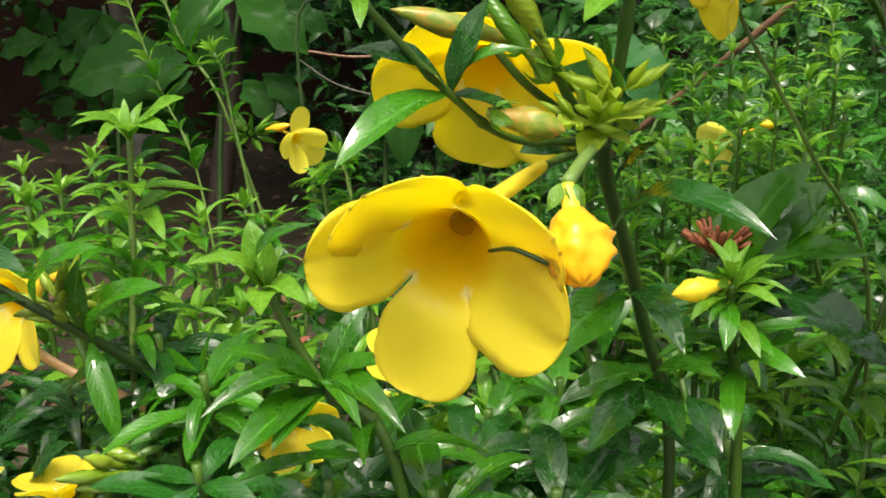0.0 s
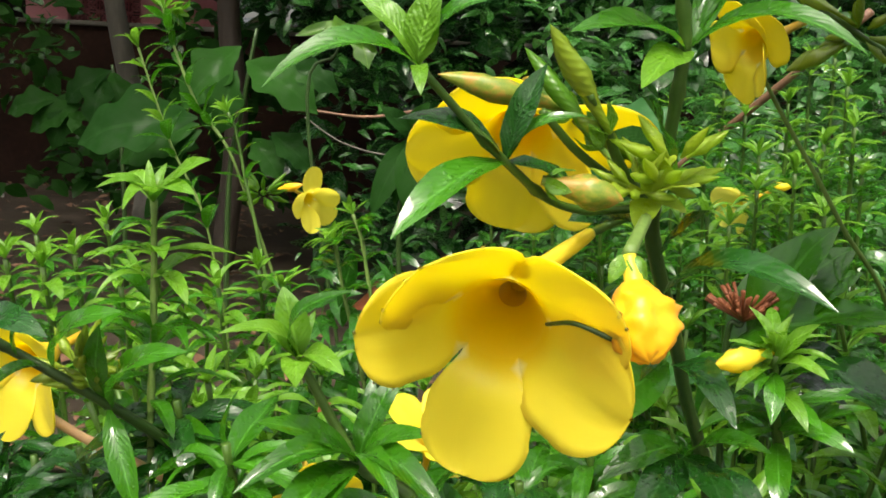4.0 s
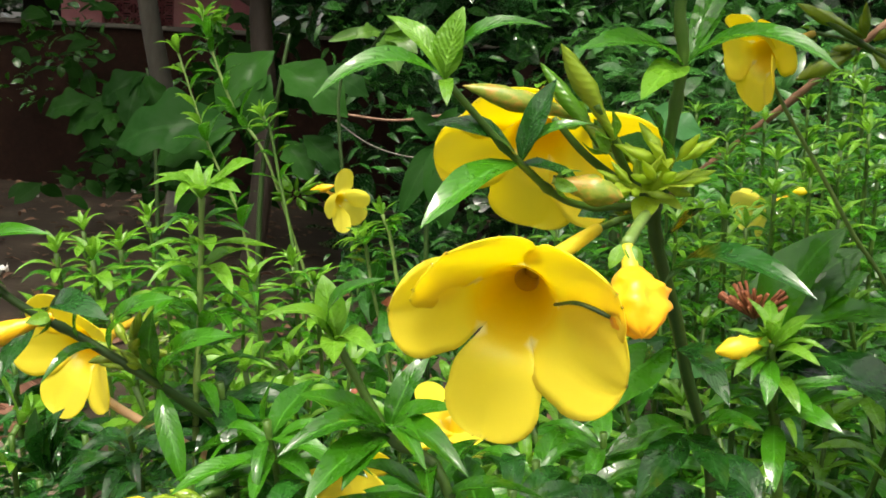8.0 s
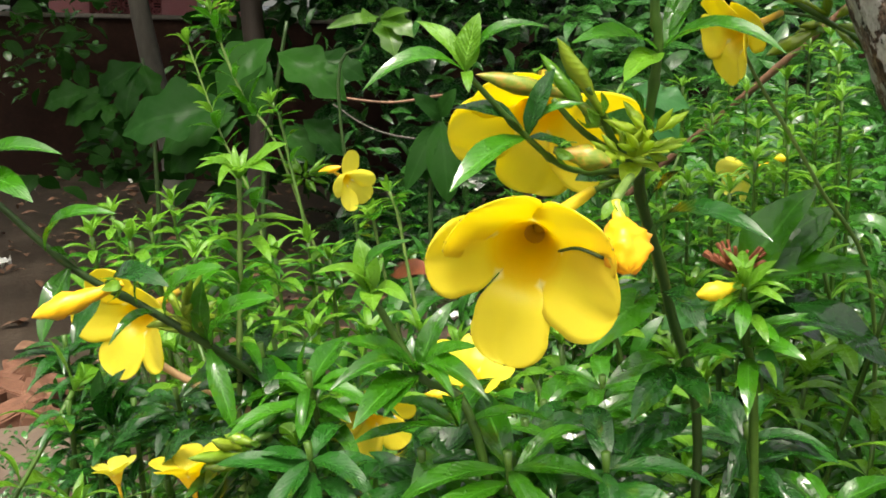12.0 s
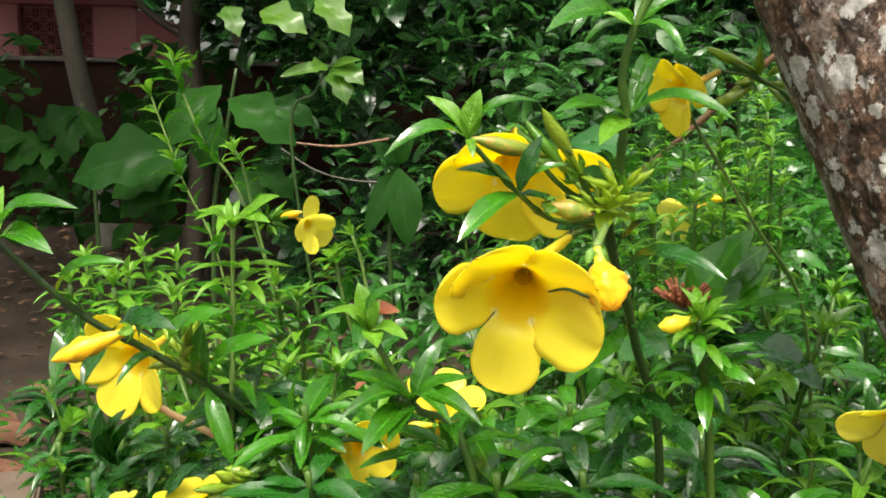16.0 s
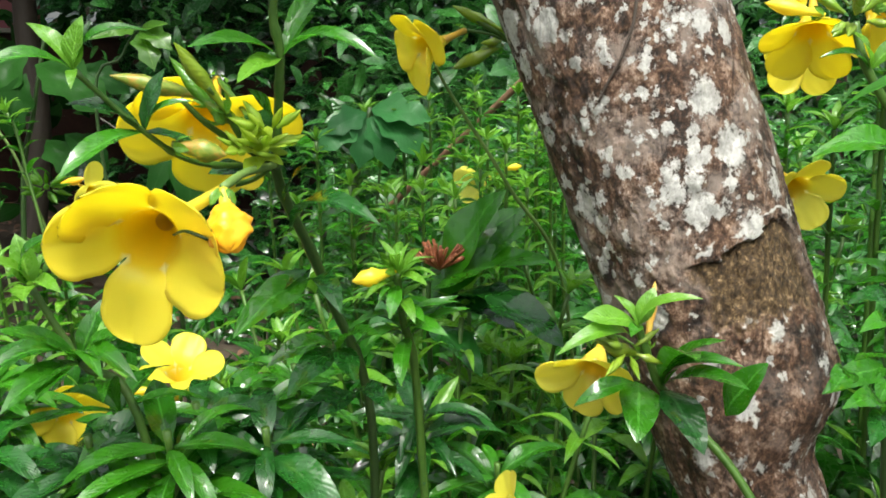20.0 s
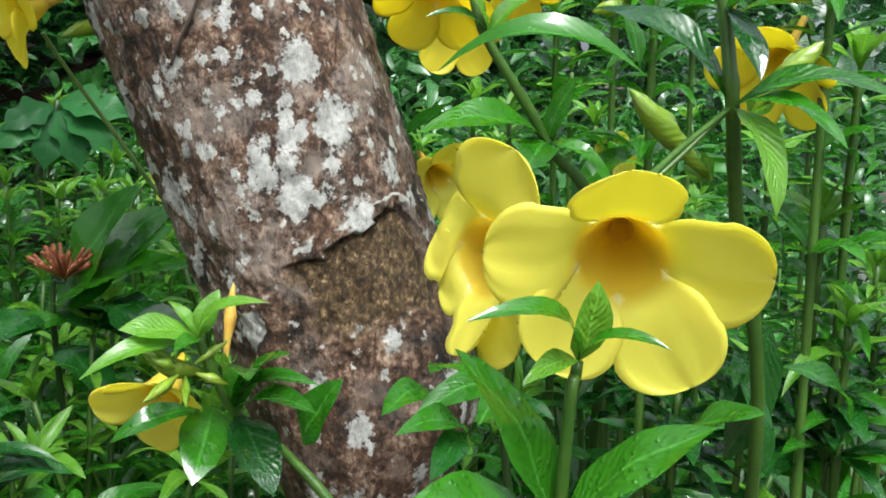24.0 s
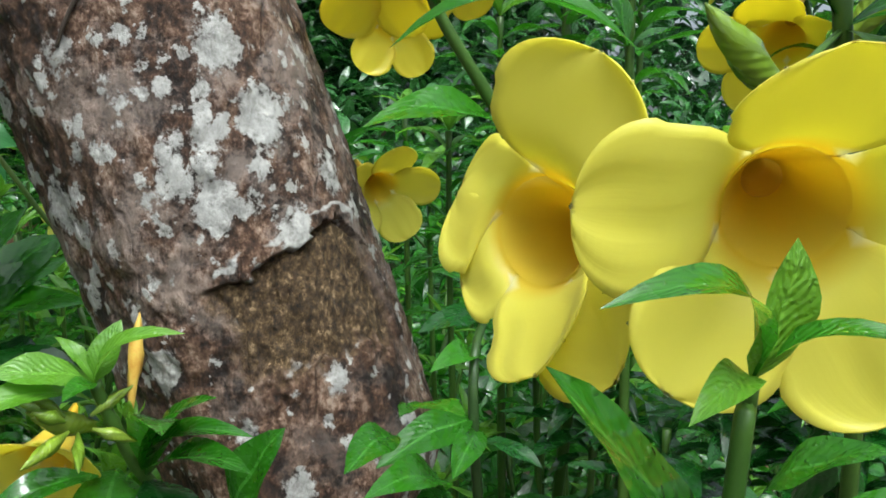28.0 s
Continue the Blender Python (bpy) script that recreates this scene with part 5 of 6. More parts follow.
left = thing("allamanda_branch", (-0.02, 0.72, 0.0), "slanting woody branch with a yellow flower and long buds", "shrub branch", "allamanda branches")
L_TIP = (-0.2679, 0.56, 1.0344)
rod("stem", [(-0.02, 0.72, -0.02), (-0.03, 0.7, 0.5), (-0.0894, 0.68, 0.8463), (-0.1179, 0.65, 0.8916), (-0.1465, 0.62, 0.9254), (-0.1858, 0.6, 0.9562), (-0.2218, 0.58, 0.9836), L_TIP], 0.0038, 0.0022, STEM_DARK, left, per=8, knots=0.0006)
for tip, k, mt in (((-0.2012, 0.53, 1.0599), 2, LEAF), ((-0.2142, 0.52, 1.0326), 1, LEAF), ((-0.2751, 0.52, 1.0627), 0, LEAF), ((-0.2732, 0.52, 1.0211), 1, LEAF), ((-0.2716, 0.58, 1.0702), 0, LEAF_YOUNG)):
    leaf(left, L_TIP, tip, k, mt)
for base, tip, k, mt in (((-0.2183, 0.58, 0.9837), (-0.2264, 0.56, 0.999), 6, LEAF), ((-0.2217, 0.58, 0.9853), (-0.2288, 0.55, 0.9399), 3, LEAF), ((-0.206, 0.59, 0.9683), (-0.2138, 0.56, 0.9378), 3, LEAF_DARK), ((-0.2025, 0.59, 0.9684), (-0.1468, 0.55, 0.9803), 1, LEAF_DARK),
                         ((-0.2334, 0.57, 0.9951), (-0.178, 0.55, 1.0236), 2, LEAF), ((-0.1737, 0.61, 0.9452), (-0.1946, 0.57, 0.9358), 4, LEAF), ((-0.1719, 0.61, 0.9472), (-0.1223, 0.58, 0.9882), 1, LEAF), ((-0.1458, 0.62, 0.9236), (-0.1217, 0.6, 0.8703), 0, LEAF),
                         ((-0.1465, 0.62, 0.9273), (-0.1427, 0.6, 0.9761), 3, LEAF), ((-0.1428, 0.62, 0.9237), (-0.0887, 0.58, 0.9695), 1, LEAF), ((-0.1858, 0.6, 0.9544), (-0.1681, 0.58, 0.9928), 0, LEAF)):
    leaf(left, base, tip, k, mt)
flower(left, (-0.2111, 0.665, 0.9328), (-0.315, -0.9273, -0.2022), (0, -0.2, 1), 0.050, turn=radians(20), flares=(64, 60, 64, 60, 64), label="yellow trumpet flower behind a dark twig", foot=(-0.1498, 0.63, 0.9242), seed=8)
bud(left, (-0.1672, 0.53, 0.9855), (-0.2132, 0.51, 0.9675), 0.0072, BUD_ORANGE, "long golden bud with a furled tip", twist=5, fat=0.6)
cluster(left, (-0.1628, 0.62, 0.9432), 14, 0.026, 6)
cluster(left, (-0.1537, 0.62, 0.9343), 8, 0.022, 7)
dry = thing("dry_twig", (-0.1315, 0.7, 0.8467), "broken tan dry twig lying in the leaves", "twig")
rod("twig", [(-0.1273, 0.7, 0.8448), (-0.162, 0.69, 0.8658), (-0.1915, 0.68, 0.8844), (-0.22, 0.68, 0.9016)], 0.0034, 0.0030, TWIG_TAN, dry, knots=0.0006)

# ---- low flowers at the shrub's foot ----
low = thing("allamanda_branch", (-0.08, 0.75, 0.0), "low branch with yellow flowers among dark wet leaves", "shrub branch", "allamanda branches")
rod("stem", [(-0.08, 0.75, -0.02), (-0.06, 0.70, 0.5), (-0.0142, 0.66, 0.8303), (-0.0504, 0.64, 0.8606), (-0.081, 0.64, 0.8862)], 0.0045, 0.003, STEM_DARK, low, per=8)
flower(low, (-0.0333, 0.64, 0.8754), (0.3466, -0.9159, -0.2024), (0, -0.2, 1), 0.032, turn=radians(10), label="small yellow flower under a dark leaf", foot=(-0.03, 0.66, 0.8375), seed=11)
leaf(low, (-0.049, 0.63, 0.8802), (-0.0125, 0.6, 0.8864), 1, LEAF_DARK)
leaf(low, (-0.0582, 0.64, 0.8798), (-0.0793, 0.6, 0.8637), 3, LEAF_DARK)
flower(low, (0.0278, 0.76, 0.8684), (0.134, -0.4528, 0.8815), (0, -0.2, 1), 0.040, turn=radians(36), flares=(70, 66, 64, 66, 66), label="yellow flower below the large one", foot=(-0.015, 0.74, 0.8568), seed=12)
bud(low, (0.0251, 0.7, 0.8733), (-0.0033, 0.7, 0.8716), 0.0035, PETAL_FURLED)
whorl(low, (-0.081, 0.64, 0.8862), (-0.6, -0.2, 0.6), 5, 0.06, 65)
whorl(low, (-0.0466, 0.64, 0.8589), (-0.6, -0.2, 0.6), 5, 0.06, 65, LEAF_DARK)

foot = thing("allamanda_branch", (-0.3, 0.66, 0.0), "low leafy branch with yellow buds near the ground", "shrub branch", "allamanda branches")
rod("stem", [(-0.3, 0.66, -0.02), (-0.27, 0.64, 0.5), (-0.1045, 0.6, 0.8432), (-0.1235, 0.58, 0.8613)], 0.004, 0.003, STEM_GREEN, foot)
flower(foot, (-0.1466, 0.58, 0.8476), (-0.2381, -0.0108, 0.9712), (0, -0.2, 1), 0.028, label="yellow flower low in the shrub", foot=(-0.1165, 0.58, 0.8588), seed=14)
flower(foot, (-0.2053, 0.6, 0.8357), (-0.2439, 0.041, 0.9689), (0, -0.2, 1), 0.018, label="small pale yellow flower", foot=(-0.1667, 0.6, 0.8352), seed=15, mat=PETAL_PALE)
for b, e in (((-0.1043, 0.58, 0.864), (-0.1373, 0.55, 0.8713)), ((-0.1095, 0.58, 0.8665), (-0.1255, 0.56, 0.8803)), ((-0.1025, 0.58, 0.8597), (-0.1308, 0.56, 0.8614)), ((-0.099, 0.58, 0.8708), (-0.1234, 0.58, 0.8765))):
    bud(foot, b, e, 0.004, BUD_GREEN, twist=4)
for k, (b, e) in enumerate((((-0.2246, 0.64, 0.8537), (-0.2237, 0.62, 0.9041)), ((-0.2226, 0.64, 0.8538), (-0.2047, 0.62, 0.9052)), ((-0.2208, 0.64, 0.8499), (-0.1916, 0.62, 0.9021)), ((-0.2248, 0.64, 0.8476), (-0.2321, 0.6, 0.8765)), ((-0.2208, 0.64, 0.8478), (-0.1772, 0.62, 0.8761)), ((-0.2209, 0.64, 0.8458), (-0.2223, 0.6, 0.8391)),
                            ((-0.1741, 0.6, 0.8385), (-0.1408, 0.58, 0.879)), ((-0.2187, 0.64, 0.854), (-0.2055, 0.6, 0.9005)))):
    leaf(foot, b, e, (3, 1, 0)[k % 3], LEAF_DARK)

# ---- thin shoots beyond, with a small flower ----
shoot([(-0.28, 1.42, -0.02), (-0.28, 1.40, 0.6), (-0.3181, 1.39, 0.8959), (-0.3752, 1.39, 1.028), (-0.4212, 1.39, 1.1531)], 0.0022, 0.0014, 10, 0.058, "thin pale shoot with sparse whorled leaves", start=0.50, stem_mat=STEM_PALE, count=3, spread=58, sag=0.1)
small = shoot([(-0.16, 1.42, -0.02), (-0.17, 1.40, 0.6), (-0.2768, 1.39, 0.9792), (-0.342, 1.39, 1.0848), (-0.3858, 1.39, 1.1927), (-0.3813, 1.39, 1.2024)], 0.0024, 0.0015, 12, 0.058, "thin pale shoot bearing a small yellow flower", start=0.5, stem_mat=STEM_PALE, count=3, spread=58, sag=0.1)
flower(small, (-0.1834, 1.37, 0.9689), (0.75, -0.6, -0.25), (0, 0, 1), 0.054, turn=radians(10), phis=(5, 14, 6, 7, 9), flares=(94, 66, 49, 77, 30), lengths=(0.99, 1.01, 1.03, 0.99, 0.9), widths=(0.85, 0.85, 0.85, 0.85, 0.95), label="small yellow flower seen from the side", foot=(-0.244, 1.39, 0.9762), seed=17, throat=0.17, thick=False)
cluster(small, (-0.2459, 1.38, 0.9691), 16, 0.034, 9, LEAF_YOUNG)
bud(small, (-0.2337, 1.38, 0.9736), (-0.1901, 1.37, 0.9864), 0.006, BUD_ORANGE)
shoot([(-0.2, 1.3, -0.02), (-0.2, 1.3, 0.7), (-0.2625, 1.33, 1.0156), (-0.282, 1.33, 1.0757)], 0.003, 0.002, 7, 0.05, start=0.6, count=3, sag=0.1)
for top in ((-0.3961, 1.05, 0.9483), (-0.376, 0.95, 0.9404), (-0.3124, 0.95, 0.9487), (-0.3445, 1.1, 0.9564), (-0.3312, 1.2, 0.9301), (-0.2935, 0.85, 0.9552), (-0.1808, 1.1, 0.9178), (-0.1947, 1, 0.9163), (-0.1547, 1.1, 0.8994), (-0.2498, 0.9, 0.9326)):
    shoot([(top[0] + 0.06, top[1] + 0.05, -0.02), (top[0] + 0.04, top[1] + 0.03, 0.5), (top[0] + 0.01, top[1] + 0.01, top[2] - 0.1), top], 0.003, 0.002, 6, 0.055, start=0.62)
shoot([(-0.05, 1.25, -0.02), (-0.06, 1.25, 0.6), (-0.1172, 1.25, 0.8878), (-0.1269, 1.25, 0.9351)], 0.003, 0.002, 6, 0.05, start=0.6, stem_mat=STEM_PALE)
shoot([(-0.02, 1.2, -0.02), (-0.03, 1.2, 0.6), (-0.079, 1.2, 0.9053), (-0.098, 1.2, 0.9709)], 0.003, 0.002, 6, 0.05, start=0.6, stem_mat=STEM_PALE)

# ---- beside the main stem ----
jbud = thing("allamanda_shoot", (0.26, 0.66, 0.0), "upright shoot with a drooping yellow bud", "shrub shoot", "allamanda shoots")
leafy(jbud, [(0.26, 0.66, -0.02), (0.25, 0.62, 0.5), (0.2152, 0.58, 0.8843), (0.1995, 0.56, 0.9635), (0.1945, 0.555, 0.9943)], 0.004, 0.0022, 6, 0.045, start=0.62)
bud(jbud, (0.1935, 0.555, 0.9957), (0.1653, 0.545, 0.99), 0.0058, PETAL_FURLED, "drooping yellow bud", twist=4)
leaf(jbud, (0.1949, 0.555, 0.9896), (0.2086, 0.54, 1.0133), 3, LEAF_YOUNG)
leaf(jbud, (0.1949, 0.555, 0.9896), (0.2118, 0.53, 0.9907), 1, LEAF_YOUNG)
leaf(jbud, (0.1952, 0.555, 0.9866), (0.1887, 0.53, 0.9686), 3, LEAF)

ixora = thing("ixora_shrub", (0.3, 0.95, 0.0), "shrub with a fading brick-red flower head and large glossy leaves", "shrub")
I_TOP = (0.2606, 0.86, 0.946)
rod("stem", [(0.3, 0.95, -0.02), (0.29, 0.93, 0.5), (0.2522, 0.87, 0.9002), I_TOP], 0.004, 0.002, STEM_DARK, ixora, per=8)


def ixora_head():
    rnd = random.Random(4)
    for _ in range(64):
        an, lift = rnd.uniform(0, 2 * math.pi), rnd.uniform(0.5, 1.0)
        way = Vector((math.cos(an) * math.sqrt(1 - lift * lift * 0.6), math.sin(an) * math.sqrt(1 - lift * lift * 0.6), lift * 0.9))
        tip = Vector(I_TOP) + way * 0.030 * rnd.uniform(0.8, 1.1)
        rod("floret", [I_TOP, tip], 0.0006, 0.0017, IXORA_RED, ixora, per=3, sides=5)


ixora_head()
for base, tip, k, mt in (((0.268, 0.87, 0.9318), (0.3193, 0.84, 1.0275), 6, LEAF), ((0.272, 0.88, 0.9146), (0.327, 0.78, 0.9194), 6, LEAF_DARK), ((0.2923, 0.8, 0.9341), (0.3627, 0.76, 0.8939), 7, LEAF_DARK), ((0.265, 0.87, 0.9117), (0.2168, 0.84, 0.9021), 6, LEAF),
                         ((0.2684, 0.87, 0.9269), (0.3478, 0.86, 0.9909), 6, LEAF), ((0.2516, 0.87, 0.9213), (0.3577, 0.8, 0.9657), 6, LEAF), ((0.2542, 0.87, 0.9161), (0.3329, 0.82, 0.8956), 6, LEAF_DARK), ((0.2519, 0.87, 0.9108), (0.1911, 0.82, 0.9009), 6, LEAF_DARK),
                         ((0.2525, 0.88, 0.8874), (0.3003, 0.82, 0.8496), 6, LEAF_DARK), ((0.2518, 0.88, 0.9088), (0.3484, 0.88, 1.0073), 6, LEAF)):
    leaf(ixora, base, tip, k, mt, (0.15, -0.4, 0.85))

upper = thing("allamanda_branch", (0.5, 1.0, 0.0), "arching branch with a nodding yellow flower", "shrub branch", "allamanda branches")
rod("stem", [(0.5, 1.0, -0.02), (0.45, 0.98, 0.6), (0.3976, 0.9, 0.9166), (0.325, 0.86, 1.0294), (0.2638, 0.84, 1.1135), (0.2458, 0.83, 1.1407)], 0.0026, 0.0014, STEM_PALE, upper, per=8)
flower(upper, (0.2340, 0.80, 1.1530), (-0.82, -0.38, -0.42), (0, 0, 1), 0.043, turn=0.0, phis=(-25, 14, 4, 18, 0), flares=(62, 95, 88, 50, 88), lengths=(1.0, 0.92, 0.98, 0.95, 1.0), widths=(1.4, 1.2, 1.1, 1.2, 1.4), label="nodding yellow trumpet flower", foot=(0.3129, 0.83, 1.1639), seed=21, tube=1.1, throat=0.32)
bud(upper, (0.3078, 0.83, 1.1612), (0.2589, 0.81, 1.1369), 0.0062, BUD_GREEN, "yellow-green bud")
cluster(upper, (0.3129, 0.83, 1.1655), 8, 0.03, 12)
rod("stem", [(0.3876, 0.88, 1.1077), (0.3524, 0.86, 1.1491), (0.3129, 0.83, 1.1655), (0.27, 0.83, 1.1897)], 0.003, 0.0024, STEM_GREEN, upper)
bud(upper, (0.3126, 0.83, 1.1716), (0.2594, 0.83, 1.1942), 0.005, BUD_GREEN)
brown = thing("bare_twig", (0.2420, 2.03, 0.836), "bare reddish-brown slanting branch behind the shrub", "twig")
rod("twig", [(0.2420, 2.03, 0.836), (0.3386, 1.91, 0.9560), (0.4673, 1.75, 1.1115), (0.5960, 1.59, 1.2705)], 0.0075, 0.0058, TWIG_BROWN, brown, per=8, knots=0.0008)
yel = shoot([(0.5, 1.45, -0.02), (0.47, 1.42, 0.6), (0.4226, 1.39, 0.863), (0.4126, 1.385, 1.0047)], 0.003, 0.002, 9, 0.055, start=0.5, sag=0.1)
flower(yel, (0.3827, 1.36, 0.9997), (-0.8399, -0.4551, -0.2956), (0, -0.2, 1), 0.045, flares=(40, 40, 45, 50, 40), label="small pale yellow flower", foot=(0.4156, 1.385, 1.0125), seed=23, mat=PETAL_PALE, thick=False)
bud(yel, (0.4116, 1.385, 1.0162), (0.447, 1.38, 1.0217), 0.006, PETAL_FURLED)

dead = thing("fallen_leaf", (-0.0688, 1.25, 0.8566), "dry red-brown leaf caught in the shrub", "leaf", "dry leaves")
leaf(dead, (-0.1018, 1.25, 0.8528), (-0.034, 1.22, 0.8665), 6, RED_LEAF)
dead = thing("fallen_leaf", (-0.0427, 0.72, 0.8986), "small bright red leaf in the shrub", "leaf", "dry leaves")
leaf(dead, (-0.0465, 0.72, 0.8955), (-0.037, 0.72, 0.9026), 6, RED_LEAF)

# low shoots: every other one and the left ones darkened by leaf colour, as shade
for k, top in enumerate(((-0.0682, 0.58, 0.9224), (-0.1206, 0.66, 0.917), (0.0345, 0.53, 0.9133), (0.0704, 0.53, 0.9155), (0.1029, 0.56, 0.9124), (0.0131, 0.5, 0.9057), (0.0609, 0.48, 0.9147), (0.1146, 0.5, 0.9094), (-0.1188, 0.6, 0.8723),
                         (-0.2067, 0.72, 0.8593), (0.0844, 0.62, 0.8976), (-0.0594, 0.54, 0.8902), (0.1267, 0.66, 0.9051), (0.2196, 0.62, 0.8893), (0.2789, 0.62, 0.8405))):
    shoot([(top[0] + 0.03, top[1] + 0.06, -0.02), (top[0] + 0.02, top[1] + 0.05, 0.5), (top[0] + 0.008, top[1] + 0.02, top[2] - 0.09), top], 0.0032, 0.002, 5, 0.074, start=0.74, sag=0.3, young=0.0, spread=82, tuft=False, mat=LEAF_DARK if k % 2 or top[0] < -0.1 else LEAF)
for top in ((0.4499, 1.45, 1.1275), (0.4734, 1.3, 1.148), (0.4368, 1.25, 1.0787), (0.3556, 1.5, 1.076), (0.4652, 1.2, 1.0488), (0.377, 1.15, 1.0489), (0.3141, 1.15, 0.9893), (0.2825, 1.25, 0.9906), (0.3954, 1.1, 1.0104), (0.3529, 1.2, 1.0253), (0.45, 1.3, 1.0541), (0.2379, 1.15, 0.9895), (0.3516, 1.05, 0.9548), (0.2728, 1.5, 1.0899), (0.378, 1.3, 1.061), (0.5215, 1.5, 1.1939), (0.5204, 1.6, 1.1991), (0.3769, 1.2, 0.9993), (0.4329, 1.15, 1.1005), (0.4196, 1.7, 1.1468), (0.1363, 1.4, 1.0487), (0.1823, 1.2, 0.9983), (0.326, 1.6, 1.1155), (0.382, 1.4, 1.1078), (0.1133, 1.3, 0.9578), (0.1894, 1.2, 0.9285), (0.0531, 1.6, 1.0335), (0.2011, 1.5, 1.002)):
    shoot([(top[0] + 0.05, top[1] + 0.05, -0.02), (top[0] + 0.03, top[1] + 0.03, 0.6), (top[0] + 0.008, top[1] + 0.01, top[2] - 0.12), top], 0.0035, 0.002, 8, 0.053, "slender shoot with narrow whorled leaves", start=0.55, sag=0.1, mat=LEAF_DARK if top[2] > 1.16 else None)


# ---- right of the leaning tree ----
low_r = thing("allamanda_branch", (0.55, 0.5, 0.0), "branch with a yellow flower and an orange bud before the trunk", "shrub branch", "allamanda branches")
NODE_R, NODE_T = (0.360, 0.510, 0.931), (0.339, 0.501, 0.973)
rod("stem", [(0.52, 0.44, -0.02), (0.51, 0.44, 0.4), (0.48, 0.45, 0.68), (0.45, 0.48, 0.80), (0.418, 0.510, 0.868), (0.389, 0.528, 0.902), NODE_R, (0.347, 0.504, 0.955), NODE_T], 0.0034, 0.0026, STEM_GREEN, low_r, per=8, knots=0.0005)
for b, tip, k, mt in ((NODE_T, (0.349, 0.503, 0.997), 6, LEAF_YOUNG), (NODE_T, (0.3249, 0.5092, 0.9903), 1, LEAF_YOUNG), (NODE_T, (0.3691, 0.4766, 0.9949), 2, LEAF_YOUNG), (NODE_T, (0.3017, 0.4936, 0.9793), 6, LEAF_YOUNG), ((0.34, 0.5127, 0.9625), (0.2848, 0.4857, 0.9577), 2, LEAF_YOUNG), (NODE_T, (0.3262, 0.4758, 0.9719), 3, LEAF),
                      (NODE_R, (0.3783, 0.4616, 0.9735), 0, LEAF), (NODE_R, (0.3567, 0.4458, 0.965), 1, LEAF), (NODE_R, (0.388, 0.446, 0.9486), 0, LEAF), ((0.3879, 0.4749, 0.9242), (0.4019, 0.454, 0.9624), 6, LEAF), ((0.351, 0.53, 0.930), (0.336, 0.481, 0.905), 6, LEAF), ((0.3408, 0.4995, 0.9367), (0.298, 0.4893, 0.9253), 1, LEAF),
                      (NODE_R, (0.373, 0.4664, 0.9026), 6, LEAF_DARK), (NODE_R, (0.3935, 0.4661, 0.9563), 2, LEAF)):
    leaf(low_r, b, tip, k, mt)
flower(low_r, (0.3255, 0.5435, 0.9357), (-0.4451, -0.6383, -0.628), (0, -0.2, 1), 0.0385, turn=radians(25), flares=(53, 67, 71, 46, 72), lengths=(0.94, 1.03, 1.02, 0.9, 1.0), label="yellow trumpet flower before the trunk", foot=(0.345, 0.525, 0.955), seed=31, tube=0.5, mat=PETAL_PALE)
bud(low_r, (0.3552, 0.5282, 0.9504), (0.3592, 0.5316, 0.996), 0.0032, BUD_PEACH, "slender orange bud", twist=3)
cluster(low_r, (0.3331, 0.4985, 0.9577), 8, 0.022, 21)
bud(low_r, (0.3452, 0.5103, 0.9526), (0.3164, 0.4982, 0.9614), 0.005, BUD_GREEN)
flower(low_r, (0.2704, 0.5236, 0.8467), (-0.8532, 0.0629, 0.5178), (0, -0.2, 1), 0.026, label="small yellow flower low by the trunk", foot=(0.2906, 0.5191, 0.833), seed=52, thick=False)

near = thing("allamanda_shoot", (0.45, 0.30, 0.0), "near shoot with a bright pointed tip before the flowers", "shrub shoot", "allamanda shoots")
V_NODE = (0.3959, 0.2081, 1.0303)
rod("stem", [(0.45, 0.30, -0.02), (0.42, 0.27, 0.7), (0.3966, 0.2134, 0.9906), V_NODE], 0.0019, 0.0013, STEM_GREEN, near, per=8)
for tip, k, mt in (((0.3961, 0.2016, 1.0490), 6, LEAF_YOUNG), ((0.3659, 0.1981, 1.0415), 4, LEAF), ((0.4081, 0.1908, 1.0363), 2, LEAF), ((0.3789, 0.1988, 1.0278), 1, LEAF_YOUNG)):
    leaf(near, V_NODE, tip, k, mt)
for b, tip, k, mt in (((0.3951, 0.2141, 0.9923), (0.3703, 0.2160, 1.0318), 3, LEAF), ((0.3983, 0.2132, 0.9925), (0.4209, 0.1911, 1.0193), 3, LEAF), ((0.3932, 0.2144, 0.9903), (0.3544, 0.2034, 0.9997), 6, LEAF), ((0.4812, 0.2947, 0.9799), (0.494, 0.2681, 0.9961), 6, LEAF), ((0.4816, 0.3051, 0.9751), (0.4593, 0.3032, 0.9623), 3, LEAF)):
    leaf(near, b, tip, k, mt)

twin = thing("allamanda_branch", (0.62, 0.46, 0.0), "branch with a pair of large yellow flowers beside the trunk", "shrub branch", "allamanda branches")
TWIN = (0.4745, 0.2717, 1.0904)
rod("stem", [(0.62, 0.46, -0.02), (0.6, 0.44, 0.6), (0.5211, 0.3066, 0.9503), (0.4887, 0.2851, 1.0569), TWIN, (0.472, 0.2752, 1.1176), (0.4686, 0.2808, 1.1638)], 0.0026, 0.0020, STEM_GREEN, twin, per=8, knots=0.0006)
flower(twin, (0.4113, 0.2196, 1.0522), (-0.4251, -0.8313, -0.30), (0, 0, 1), 0.0325, turn=radians(0), phis=(1, 15, 3, -3, -19), flares=(50, 84, 70, 74, 86), lengths=(0.92, 0.92, 0.90, 1.0, 0.99), widths=(1.02, 1.05, 1.0, 1.1, 1.12), label="large pale yellow flower facing outward with orange throat", foot=TWIN, drops=8, seed=33, mat=PETAL_PALE, throat=0.33)
